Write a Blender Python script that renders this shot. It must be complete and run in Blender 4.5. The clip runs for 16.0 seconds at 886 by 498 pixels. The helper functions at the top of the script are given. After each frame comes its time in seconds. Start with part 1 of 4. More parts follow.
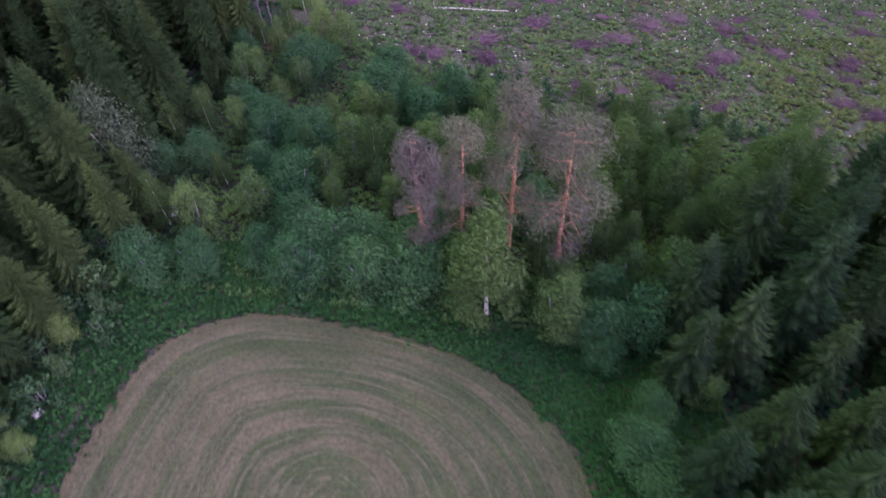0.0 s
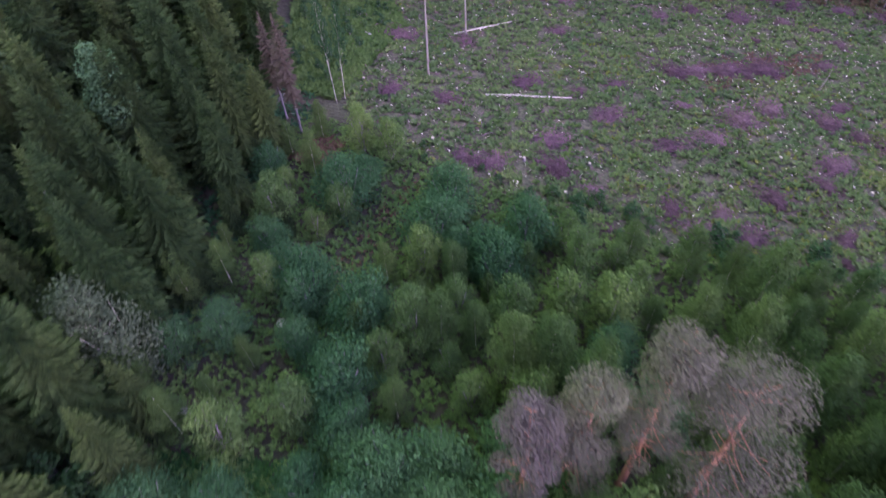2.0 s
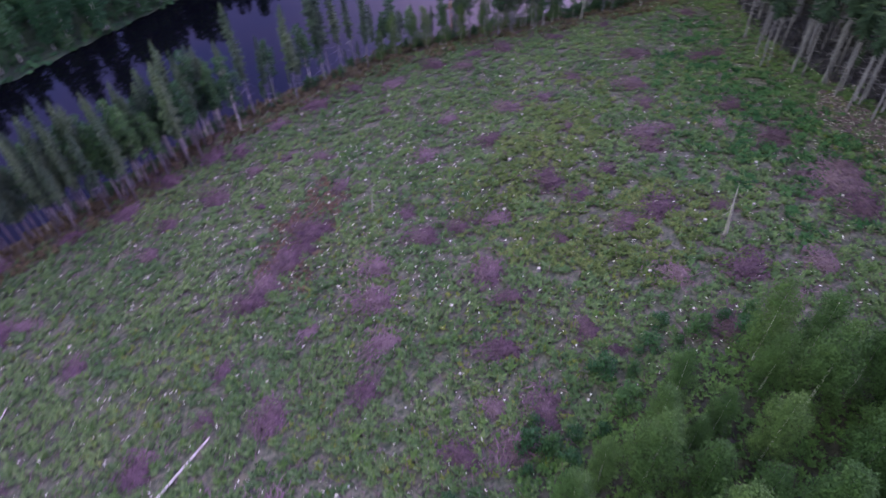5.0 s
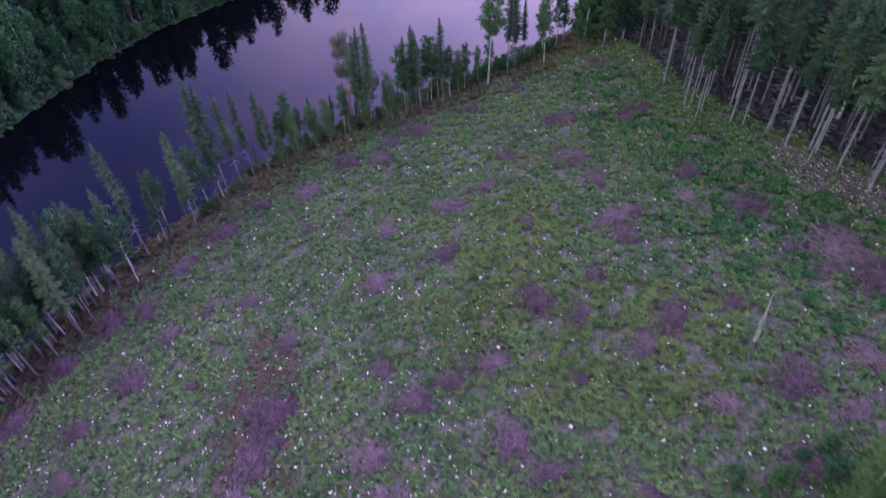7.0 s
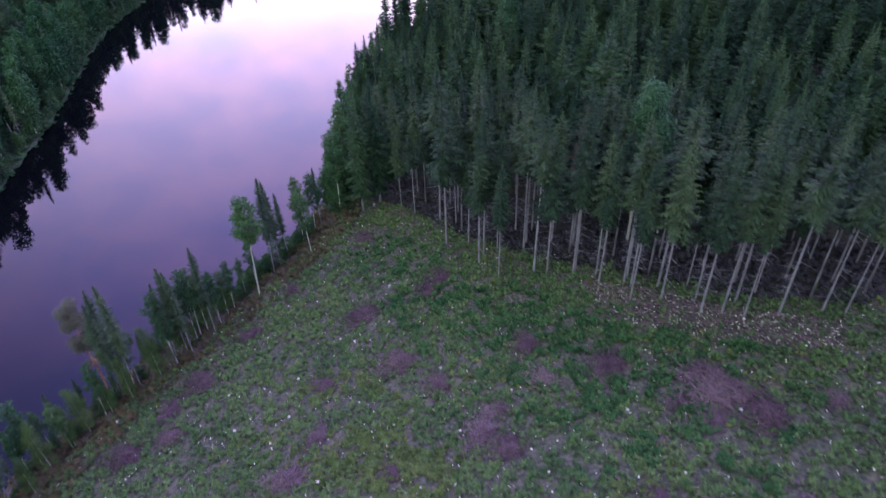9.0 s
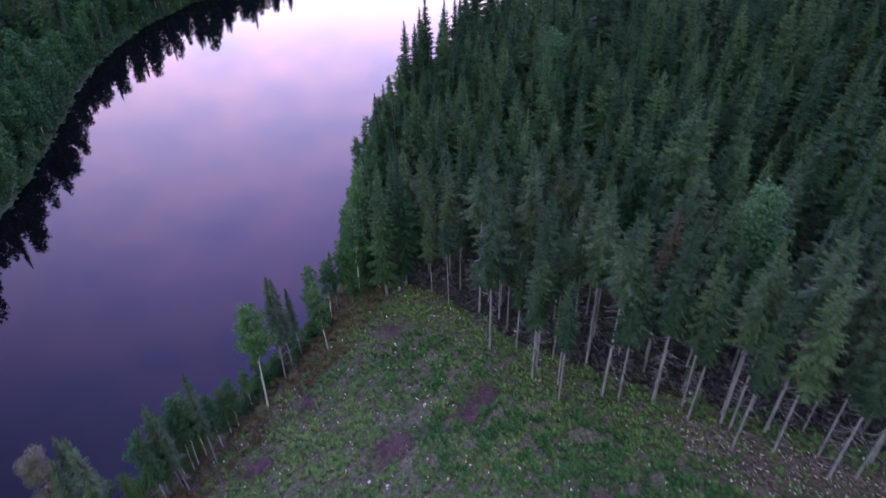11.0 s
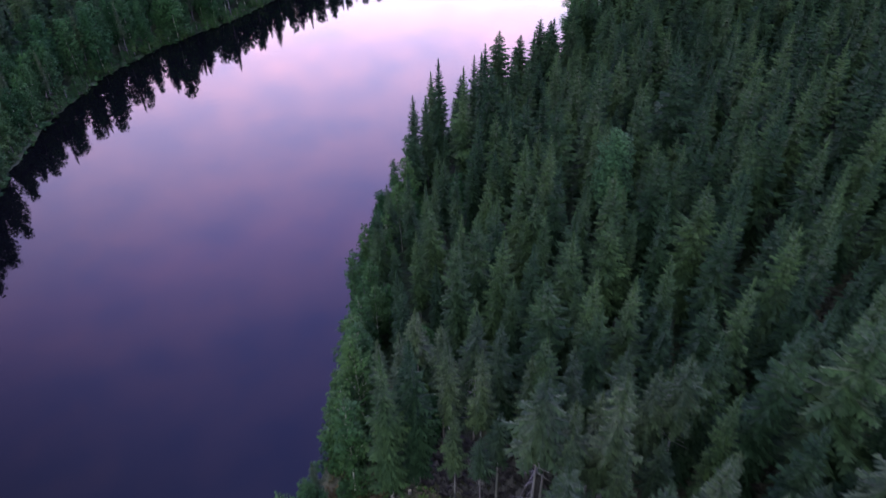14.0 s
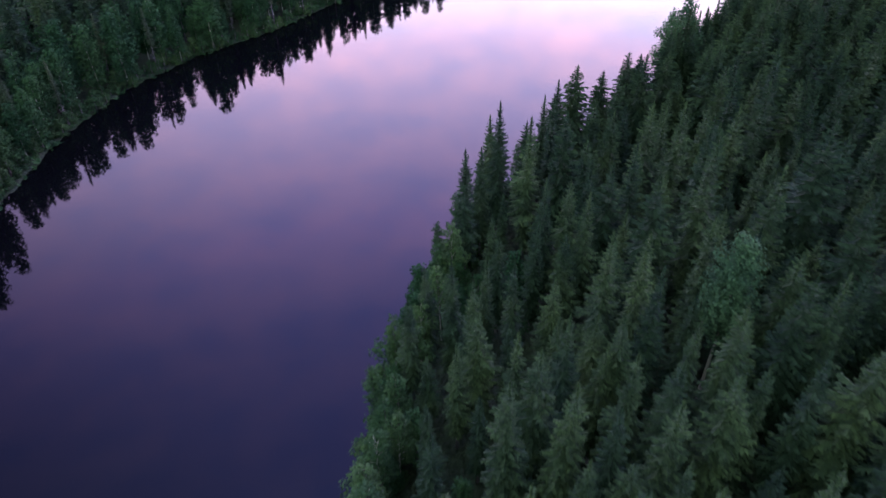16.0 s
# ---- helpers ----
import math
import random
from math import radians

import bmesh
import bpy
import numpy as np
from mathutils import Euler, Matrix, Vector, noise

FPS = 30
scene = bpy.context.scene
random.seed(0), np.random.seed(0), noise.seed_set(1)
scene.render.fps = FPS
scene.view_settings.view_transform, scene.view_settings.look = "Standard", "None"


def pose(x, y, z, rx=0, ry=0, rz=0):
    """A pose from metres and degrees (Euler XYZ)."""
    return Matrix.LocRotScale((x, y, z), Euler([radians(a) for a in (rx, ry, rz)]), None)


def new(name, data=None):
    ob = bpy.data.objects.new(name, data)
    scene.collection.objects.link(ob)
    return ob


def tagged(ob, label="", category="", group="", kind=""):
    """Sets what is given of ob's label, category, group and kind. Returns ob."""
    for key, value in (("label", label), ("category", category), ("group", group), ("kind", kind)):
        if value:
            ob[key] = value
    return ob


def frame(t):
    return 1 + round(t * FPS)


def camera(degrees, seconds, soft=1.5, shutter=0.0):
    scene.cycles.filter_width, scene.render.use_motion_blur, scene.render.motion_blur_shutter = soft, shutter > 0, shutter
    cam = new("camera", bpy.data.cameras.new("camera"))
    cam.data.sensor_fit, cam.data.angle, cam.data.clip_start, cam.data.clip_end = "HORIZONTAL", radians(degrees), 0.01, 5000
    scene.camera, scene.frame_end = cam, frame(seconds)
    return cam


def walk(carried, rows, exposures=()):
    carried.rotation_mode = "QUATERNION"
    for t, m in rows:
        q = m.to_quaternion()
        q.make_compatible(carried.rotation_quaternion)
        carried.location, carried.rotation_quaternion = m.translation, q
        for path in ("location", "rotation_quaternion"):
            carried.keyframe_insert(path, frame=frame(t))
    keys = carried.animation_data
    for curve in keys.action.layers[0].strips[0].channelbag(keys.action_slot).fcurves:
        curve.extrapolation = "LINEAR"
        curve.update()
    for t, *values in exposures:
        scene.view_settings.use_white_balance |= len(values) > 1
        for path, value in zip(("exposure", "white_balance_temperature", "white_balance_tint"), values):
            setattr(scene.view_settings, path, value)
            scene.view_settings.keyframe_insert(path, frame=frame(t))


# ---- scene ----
cam = camera(64.0, 16.0, soft=1.55, shutter=0.6)
METRES, EYE = 140.0, 60.0
ROWS = [
    (0.0, 0.0, 0.0, 0.0, -2.91, -53.29, 2.17),
    (0.5, -0.0104, 0.0271, -0.0042, -2.91, -53.3, 2.17),
    (1.0, -0.0189, 0.0579, -0.0053, -2.87, -53.27, 2.21),
    (1.5, -0.0258, 0.0885, -0.0076, -2.87, -53.22, 2.16),
    (2.0, -0.0313, 0.1197, -0.0135, -2.88, -53.04, 2.12),
    (2.5, -0.036, 0.1523, -0.0197, -2.87, -51.15, 1.96),
    (3.0, -0.0372, 0.1842, -0.0235, -3.3, -48.76, 2.09),
    (3.1, -0.0368, 0.1901, -0.0239, -4.8, -48.72, 2.2),
    (3.3, -0.0358, 0.202, -0.0246, -14.2, -48.7, 2.6),
    (3.5, -0.0347, 0.2143, -0.0249, -24.54, -48.72, 2.93),
    (3.8, -0.0355, 0.2355, -0.0247, -39.4, -49.1, 2.9),
    (4.0, -0.036, 0.2502, -0.0246, -46.45, -49.28, 2.79),
    (4.2, -0.0354, 0.2621, -0.0246, -50.3, -49.3, 2.75),
    (6.3, 0.0196, 0.375, -0.0272, -78.9, -48.0, 2.2),
    (6.5, 0.028, 0.3828, -0.0274, -78.96, -47.96, 2.17),
    (7.0, 0.051, 0.3989, -0.0247, -79.14, -47.89, 2.04),
    (7.5, 0.0761, 0.4138, -0.0201, -80.56, -47.61, 1.89),
    (8.0, 0.1028, 0.4238, -0.0204, -85.28, -45.2, 1.84),
    (8.5, 0.1302, 0.4331, -0.0235, -98.23, -41.87, 1.68),
    (9.0, 0.1588, 0.4448, -0.0212, -106.69, -39.78, 1.53),
    (11.5, 0.3082, 0.4418, -0.024, -106.86, -39.42, 1.23),
    (12.0, 0.3397, 0.4357, -0.0239, -106.86, -39.4, 1.2),
    (12.5, 0.371, 0.4287, -0.0239, -106.85, -39.36, 1.17),
    (13.0, 0.4022, 0.4214, -0.0252, -106.87, -39.33, 1.12),
    (13.5, 0.4333, 0.4134, -0.0299, -106.88, -39.32, 1.07),
    (14.0, 0.4645, 0.4049, -0.0363, -106.88, -39.29, 1.02),
    (14.5, 0.4969, 0.3993, -0.0408, -104.75, -39.47, 0.94),
    (15.0, 0.5277, 0.3867, -0.05, -101.48, -39.28, 0.88),
    (15.5, 0.5596, 0.3779, -0.0571, -101.45, -39.26, 0.87),
    (16.0, 0.5914, 0.3694, -0.0641, -101.43, -39.24, 0.86),
]
# the clip's camera turns a little cooler and darker as the bright water comes into view
EXPOSURES = [(0.0, 0.02, 6480, 5), (3.0, 0.18, 6330, 6), (4.2, 0.08, 6150, 9), (7.0, 0.01, 5630, 13), (9.0, -0.15, 5540, 13), (14.0, -0.30, 5820, 11), (16.0, -0.45, 5850, 11)]
walk(cam, [(t, pose(METRES * x, METRES * y, EYE + METRES * z, 90 + pitch, roll, yaw)) for t, x, y, z, yaw, pitch, roll in ROWS], EXPOSURES)

# ---- dusk sky: pale pink afterglow low down, lavender, deep indigo overhead ----
world = bpy.data.worlds.new("dusk_sky")
scene.world = world
world.use_nodes = True
wt = world.node_tree
wt.nodes.clear()
w_out = wt.nodes.new("ShaderNodeOutputWorld")
w_bg = wt.nodes.new("ShaderNodeBackground")
w_co = wt.nodes.new("ShaderNodeTexCoord")
w_sep = wt.nodes.new("ShaderNodeSeparateXYZ")
w_ramp = wt.nodes.new("ShaderNodeValToRGB")
w_noise = wt.nodes.new("ShaderNodeTexNoise")
w_map = wt.nodes.new("ShaderNodeMapping")
w_cloud = wt.nodes.new("ShaderNodeValToRGB")
w_mix = wt.nodes.new("ShaderNodeMix")
w_mix.data_type, w_mix.blend_type = "RGBA", "MULTIPLY"
w_mix.inputs["Factor"].default_value = 1.0
GLOW = [
    (0.00, (0.45, 0.41, 0.42)),
    (0.20, (0.80, 0.71, 0.74)),
    (0.30, (1.35, 1.20, 1.24)),
    (0.39, (1.14, 0.82, 1.04)),
    (0.48, (0.78, 0.62, 0.94)),
    (0.60, (0.52, 0.385, 0.76)),
    (0.70, (0.25, 0.22, 0.53)),
    (0.80, (0.134, 0.138, 0.375)),
    (0.88, (0.110, 0.124, 0.315)),
    (1.00, (0.235, 0.28, 0.195)),
]
CALM = [
    (0.00, (0.34, 0.36, 0.36)),
    (0.22, (0.28, 0.29, 0.34)),
    (0.38, (0.096, 0.096, 0.245)),
    (0.62, (0.053, 0.056, 0.176)),
    (0.82, (0.068, 0.078, 0.160)),
    (1.00, (0.28, 0.33, 0.232)),
]
WEST = [
    (0.00, (0.45, 0.51, 0.35)),
    (1.00, (0.28, 0.33, 0.232)),
]


def fill(ramp, stops, k=1.0):
    for i, (at, rgb) in enumerate(stops):
        el = ramp.elements[i] if i < 2 else ramp.elements.new(at)
        el.position, el.color = at, (*(k * c for c in rgb), 1)


# the afterglow sits over the far reach of the lake and fades away from it
w_calm = wt.nodes.new("ShaderNodeValToRGB")
w_dot = wt.nodes.new("ShaderNodeVectorMath")
w_dot.operation = "DOT_PRODUCT"
w_dot.inputs[1].default_value = (0.80, -0.60, 0.0)
w_side = wt.nodes.new("ShaderNodeMapRange")
w_side.interpolation_type = "SMOOTHSTEP"
w_side.inputs["From Min"].default_value, w_side.inputs["From Max"].default_value = 0.15, 0.92
w_west = wt.nodes.new("ShaderNodeValToRGB")
w_turn = wt.nodes.new("ShaderNodeMapRange")
w_turn.interpolation_type = "SMOOTHSTEP"
w_turn.inputs["From Min"].default_value, w_turn.inputs["From Max"].default_value = -0.85, -0.35
w_wide = wt.nodes.new("ShaderNodeMix")
w_wide.data_type = "RGBA"
w_blend = wt.nodes.new("ShaderNodeMix")
w_blend.data_type = "RGBA"
w_flat = wt.nodes.new("ShaderNodeVectorMath")
w_flat.operation = "MULTIPLY"
w_flat.inputs[1].default_value = (1, 1, 0)
w_unit = wt.nodes.new("ShaderNodeVectorMath")
w_unit.operation = "NORMALIZE"
fill(w_ramp.color_ramp, GLOW, 0.714)
fill(w_calm.color_ramp, CALM, 0.57)
fill(w_west.color_ramp, WEST, 0.60)
w_map.inputs["Scale"].default_value = (2.2, 2.2, 5.0)
w_noise.inputs["Scale"].default_value = 4.6
w_noise.inputs["Detail"].default_value = 7.0
w_noise.inputs["Roughness"].default_value = 0.6
w_cloud.color_ramp.elements[0].position, w_cloud.color_ramp.elements[0].color = 0.32, (0.80, 0.86, 1.0, 1)
w_cloud.color_ramp.elements[1].position, w_cloud.color_ramp.elements[1].color = 0.68, (1.20, 1.03, 1.04, 1)
for a, b in (
    (w_co.outputs["Generated"], w_sep.inputs[0]), (w_sep.outputs["Z"], w_ramp.inputs["Fac"]),
    (w_co.outputs["Generated"], w_map.inputs["Vector"]), (w_map.outputs["Vector"], w_noise.inputs["Vector"]),
    (w_noise.outputs["Fac"], w_cloud.inputs["Fac"]),
    (w_co.outputs["Generated"], w_flat.inputs[0]), (w_flat.outputs[0], w_unit.inputs[0]), (w_unit.outputs[0], w_dot.inputs[0]),
    (w_dot.outputs["Value"], w_side.inputs["Value"]), (w_side.outputs["Result"], w_blend.inputs["Factor"]),
    (w_sep.outputs["Z"], w_calm.inputs["Fac"]), (w_sep.outputs["Z"], w_west.inputs["Fac"]), (w_dot.outputs["Value"], w_turn.inputs["Value"]), (w_turn.outputs["Result"], w_wide.inputs["Factor"]),
    (w_west.outputs["Color"], w_wide.inputs[6]), (w_calm.outputs["Color"], w_wide.inputs[7]), (w_wide.outputs[2], w_blend.inputs[6]), (w_ramp.outputs["Color"], w_blend.inputs[7]),
    (w_blend.outputs[2], w_mix.inputs[6]), (w_cloud.outputs["Color"], w_mix.inputs[7]),
    (w_mix.outputs[2], w_bg.inputs["Color"]), (w_bg.outputs["Background"], w_out.inputs["Surface"]),
):
    wt.links.new(a, b)
w_bg.inputs["Strength"].default_value = 14.0

scene.view_settings.exposure = 0.0


# ---- materials ----
def nodes_of(name):
    m = bpy.data.materials.new(name)
    m.use_nodes = True
    t = m.node_tree
    return m, t, t.nodes["Principled BSDF"]


def mixed(t, fac, a, b, kind="MIX"):
    n = t.nodes.new("ShaderNodeMix")
    n.data_type, n.blend_type = "RGBA", kind
    for i, v in ((0, fac), (6, a), (7, b)):
        if isinstance(v, (int, float)):
            n.inputs[i].default_value = v
        elif isinstance(v, tuple):
            n.inputs[i].default_value = (*v, 1)
        else:
            t.links.new(v, n.inputs[i])
    return n.outputs[2]


def grain(t, scale, detail=4.0, low=0.35, high=0.65, space="place", stretch=None):
    n = t.nodes.new("ShaderNodeTexNoise")
    n.inputs["Scale"].default_value, n.inputs["Detail"].default_value = scale, detail
    if space == "place":
        src = t.nodes.new("ShaderNodeNewGeometry").outputs["Position"]
    else:
        src = t.nodes.new("ShaderNodeTexCoord").outputs["Object"]
    if stretch:
        mp = t.nodes.new("ShaderNodeMapping")
        mp.inputs["Scale"].default_value = stretch
        t.links.new(src, mp.inputs["Vector"])
        src = mp.outputs["Vector"]
    t.links.new(src, n.inputs["Vector"])
    r = t.nodes.new("ShaderNodeMapRange")
    r.inputs["From Min"].default_value, r.inputs["From Max"].default_value = low, high
    t.links.new(n.outputs["Fac"], r.inputs["Value"])
    return r.outputs["Result"]


def bumped(t, bsdf, height, strength, distance):
    b = t.nodes.new("ShaderNodeBump")
    b.inputs["Strength"].default_value, b.inputs["Distance"].default_value = strength, distance
    t.links.new(height, b.inputs["Height"])
    t.links.new(b.outputs["Normal"], bsdf.inputs["Normal"])


def foliage(name, dark, mid, light, rough=0.7, thin=0.25, patch=0.22, fine=1.4, edge=(0.3, 0.7)):
    """Leaves: varies by tree, by spray and in patches; lets a little light through."""
    m, t, p = nodes_of(name)
    isl = t.nodes.new("ShaderNodeNewGeometry").outputs["Random Per Island"]
    own = t.nodes.new("ShaderNodeAttribute")
    own.attribute_name = "tone"
    joined = t.nodes.new("ShaderNodeMath")
    joined.operation = "GREATER_THAN"
    joined.inputs[1].default_value = 0.5
    t.links.new(own.outputs["Fac"], joined.inputs[0])
    less = t.nodes.new("ShaderNodeMath")
    less.operation = "SUBTRACT"
    less.inputs[1].default_value = 1.0
    t.links.new(own.outputs["Fac"], less.inputs[0])
    pick = t.nodes.new("ShaderNodeMix")
    t.links.new(joined.outputs[0], pick.inputs[0])
    t.links.new(t.nodes.new("ShaderNodeObjectInfo").outputs["Random"], pick.inputs[2])
    t.links.new(less.outputs[0], pick.inputs[3])
    per = pick.outputs[0]
    c = mixed(t, grain(t, fine, 2.0, *edge), dark, mid)
    c = mixed(t, isl, mixed(t, 1.0, c, (0.74, 0.74, 0.76), "MULTIPLY"), mixed(t, 0.5, c, mid))
    both = t.nodes.new("ShaderNodeMath")
    both.operation = "MULTIPLY_ADD"
    t.links.new(grain(t, patch, 2.0), both.inputs[0])
    both.inputs[1].default_value = 0.6
    t.links.new(per, both.inputs[2])
    sharp = t.nodes.new("ShaderNodeMapRange")
    sharp.inputs["From Min"].default_value, sharp.inputs["From Max"].default_value = 0.55, 1.5
    t.links.new(both.outputs[0], sharp.inputs["Value"])
    half = t.nodes.new("ShaderNodeMath")
    half.operation = "MULTIPLY_ADD"
    half.inputs[1].default_value, half.inputs[2].default_value = 0.7, 0.3
    t.links.new(isl, half.inputs[0])
    some = t.nodes.new("ShaderNodeMath")
    some.operation = "MULTIPLY"
    t.links.new(half.outputs[0], some.inputs[0])
    t.links.new(sharp.outputs["Result"], some.inputs[1])
    c = mixed(t, some.outputs[0], c, light)
    c = mixed(t, grain(t, 6.0, 3.0, 0.3, 0.7), c, mixed(t, 1.0, c, (0.66, 0.66, 0.68), "MULTIPLY"))
    t.links.new(c, p.inputs["Base Color"])
    p.inputs["Roughness"].default_value = rough
    p.inputs["Specular IOR Level"].default_value = 0.03
    tr = t.nodes.new("ShaderNodeBsdfTranslucent")
    t.links.new(c, tr.inputs["Color"])
    mx = t.nodes.new("ShaderNodeMixShader")
    mx.inputs[0].default_value = thin
    t.links.new(p.outputs[0], mx.inputs[1])
    t.links.new(tr.outputs[0], mx.inputs[2])
    t.links.new(mx.outputs[0], t.nodes["Material Output"].inputs["Surface"])
    return m


def bark(name, a, b, fleck=None, scale=3.0):
    m, t, p = nodes_of(name)
    g = grain(t, scale, 5.0, 0.3, 0.7, "own", (1, 1, 0.25))
    c = mixed(t, g, a, b)
    if fleck:
        c = mixed(t, grain(t, 2.2, 3.0, 0.58, 0.66, "own", (1, 1, 2.5)), c, fleck)
    t.links.new(c, p.inputs["Base Color"])
    p.inputs["Roughness"].default_value = 0.9
    bumped(t, p, g, 0.6, 0.03)
    return m


SPRUCE = foliage("spruce_needles", (0.012, 0.025, 0.018), (0.033, 0.060, 0.040), (0.078, 0.120, 0.058), thin=0.05, edge=(0.38, 0.62))
SPRUCE_PALE = foliage("spruce_needles_olive", (0.012, 0.025, 0.012), (0.036, 0.062, 0.025), (0.074, 0.104, 0.037), thin=0.08, edge=(0.38, 0.62))
SPRUCE_DARK = foliage("spruce_needles_deep", (0.012, 0.025, 0.013), (0.033, 0.060, 0.031), (0.068, 0.102, 0.042), thin=0.06, edge=(0.38, 0.62))
EDGE_NEEDLES = foliage("edge_spruce_needles", (0.018, 0.031, 0.025), (0.044, 0.067, 0.049), (0.084, 0.112, 0.064), thin=0.08, edge=(0.38, 0.62))
SPRUCE_GREY = foliage("shore_spruce_needles", (0.036, 0.058, 0.044), (0.072, 0.104, 0.070), (0.112, 0.146, 0.084), thin=0.25)
BIRCH = foliage("birch_leaves", (0.034, 0.076, 0.042), (0.060, 0.120, 0.060), (0.098, 0.165, 0.066), thin=0.3)
FAR_LEAF = foliage("far_shore_leaves", (0.020, 0.056, 0.032), (0.038, 0.092, 0.046), (0.066, 0.132, 0.056), thin=0.25)
LIGHT_LEAF = foliage("belt_birch_leaves", (0.042, 0.082, 0.034), (0.084, 0.144, 0.052), (0.132, 0.192, 0.066), thin=0.3)
ALDER = foliage("alder_leaves", (0.046, 0.094, 0.040), (0.108, 0.180, 0.066), (0.170, 0.250, 0.080), thin=0.25)
DEEP_LEAF = foliage("deep_green_leaves", (0.022, 0.058, 0.038), (0.040, 0.090, 0.052), (0.055, 0.115, 0.058), thin=0.2)
WILLOW = foliage("willow_leaves", (0.030, 0.082, 0.042), (0.068, 0.150, 0.070), (0.108, 0.200, 0.090), thin=0.25)
PINE = foliage("pine_needles", (0.080, 0.076, 0.068), (0.138, 0.122, 0.120), (0.136, 0.146, 0.094), thin=0.1)
CROWN_LEAF = foliage("tall_birch_leaves", (0.036, 0.078, 0.050), (0.068, 0.134, 0.078), (0.098, 0.172, 0.090), thin=0.25)
GREY_LEAF = foliage("faded_willow_leaves", (0.050, 0.074, 0.048), (0.086, 0.116, 0.076), (0.116, 0.148, 0.096), thin=0.2)
RUSTY = foliage("dying_needles", (0.050, 0.044, 0.036), (0.082, 0.070, 0.058), (0.106, 0.090, 0.072), thin=0.1)
HERB = foliage("clearing_herbs", (0.017, 0.044, 0.025), (0.086, 0.148, 0.074), (0.166, 0.212, 0.094), thin=0.25, patch=0.16, fine=1.5, edge=(0.42, 0.58))
YELLOW = foliage("withered_grass", (0.075, 0.112, 0.028), (0.128, 0.162, 0.040), (0.190, 0.200, 0.062), thin=0.25, patch=0.3, fine=2.5)
MEADOW = foliage("margin_grass", (0.016, 0.052, 0.022), (0.031, 0.086, 0.033), (0.058, 0.132, 0.042), thin=0.25)
SEDGE = foliage("shore_sedge", (0.050, 0.042, 0.030), (0.095, 0.072, 0.048), (0.130, 0.100, 0.062), thin=0.2)
LUSH = foliage("lush_herbs", (0.014, 0.044, 0.022), (0.052, 0.118, 0.054), (0.090, 0.162, 0.066), thin=0.25)
OLIVE = foliage("olive_grass", (0.040, 0.068, 0.025), (0.134, 0.172, 0.064), (0.220, 0.240, 0.098), thin=0.25, patch=0.3, fine=1.5, edge=(0.40, 0.60))
RUSSET = foliage("russet_grass", (0.080, 0.046, 0.034), (0.150, 0.092, 0.074), (0.200, 0.135, 0.110), thin=0.1)
# litter coloured with the dark purple haze between the trunks
LITTER = foliage("haze_tinted_litter", (0.028, 0.025, 0.034), (0.064, 0.055, 0.072), (0.104, 0.090, 0.112), thin=0.0)
TWIG = foliage("dead_twigs", (0.060, 0.036, 0.054), (0.140, 0.084, 0.122), (0.215, 0.142, 0.184), thin=0.0)
SPRUCE_BARK = bark("spruce_bark", (0.084, 0.072, 0.102), (0.210, 0.184, 0.240))
BIRCH_BARK = bark("birch_bark", (0.300, 0.290, 0.290), (0.450, 0.435, 0.430), (0.060, 0.055, 0.055))
PINE_BARK = bark("pine_bark", (0.210, 0.100, 0.070), (0.360, 0.180, 0.130))
GREY_WOOD = bark("weathered_wood", (0.260, 0.230, 0.235), (0.460, 0.420, 0.425))
CUT_WOOD = bark("cut_wood", (0.480, 0.430, 0.415), (0.660, 0.615, 0.605))
STUMP_TOP = bark("weathered_cut", (0.30, 0.26, 0.25), (0.44, 0.39, 0.38))
DEAD_WOOD = bark("grey_dead_wood", (0.150, 0.132, 0.140), (0.300, 0.272, 0.282))
STONE = bark("pale_stone", (0.170, 0.160, 0.165), (0.310, 0.295, 0.300), None, 1.5)


def water_material():
    m, t, p = nodes_of("lake_water")
    t.links.new(mixed(t, grain(t, 0.03, 3.0), (0.0010, 0.0011, 0.0022), (0.0016, 0.0017, 0.0030)), p.inputs["Base Color"])
    p.inputs["Roughness"].default_value = 0.03
    p.inputs["IOR"].default_value = 1.333
    bumped(t, p, grain(t, 0.9, 3.0, 0.2, 0.8), 0.05, 0.05)
    return m


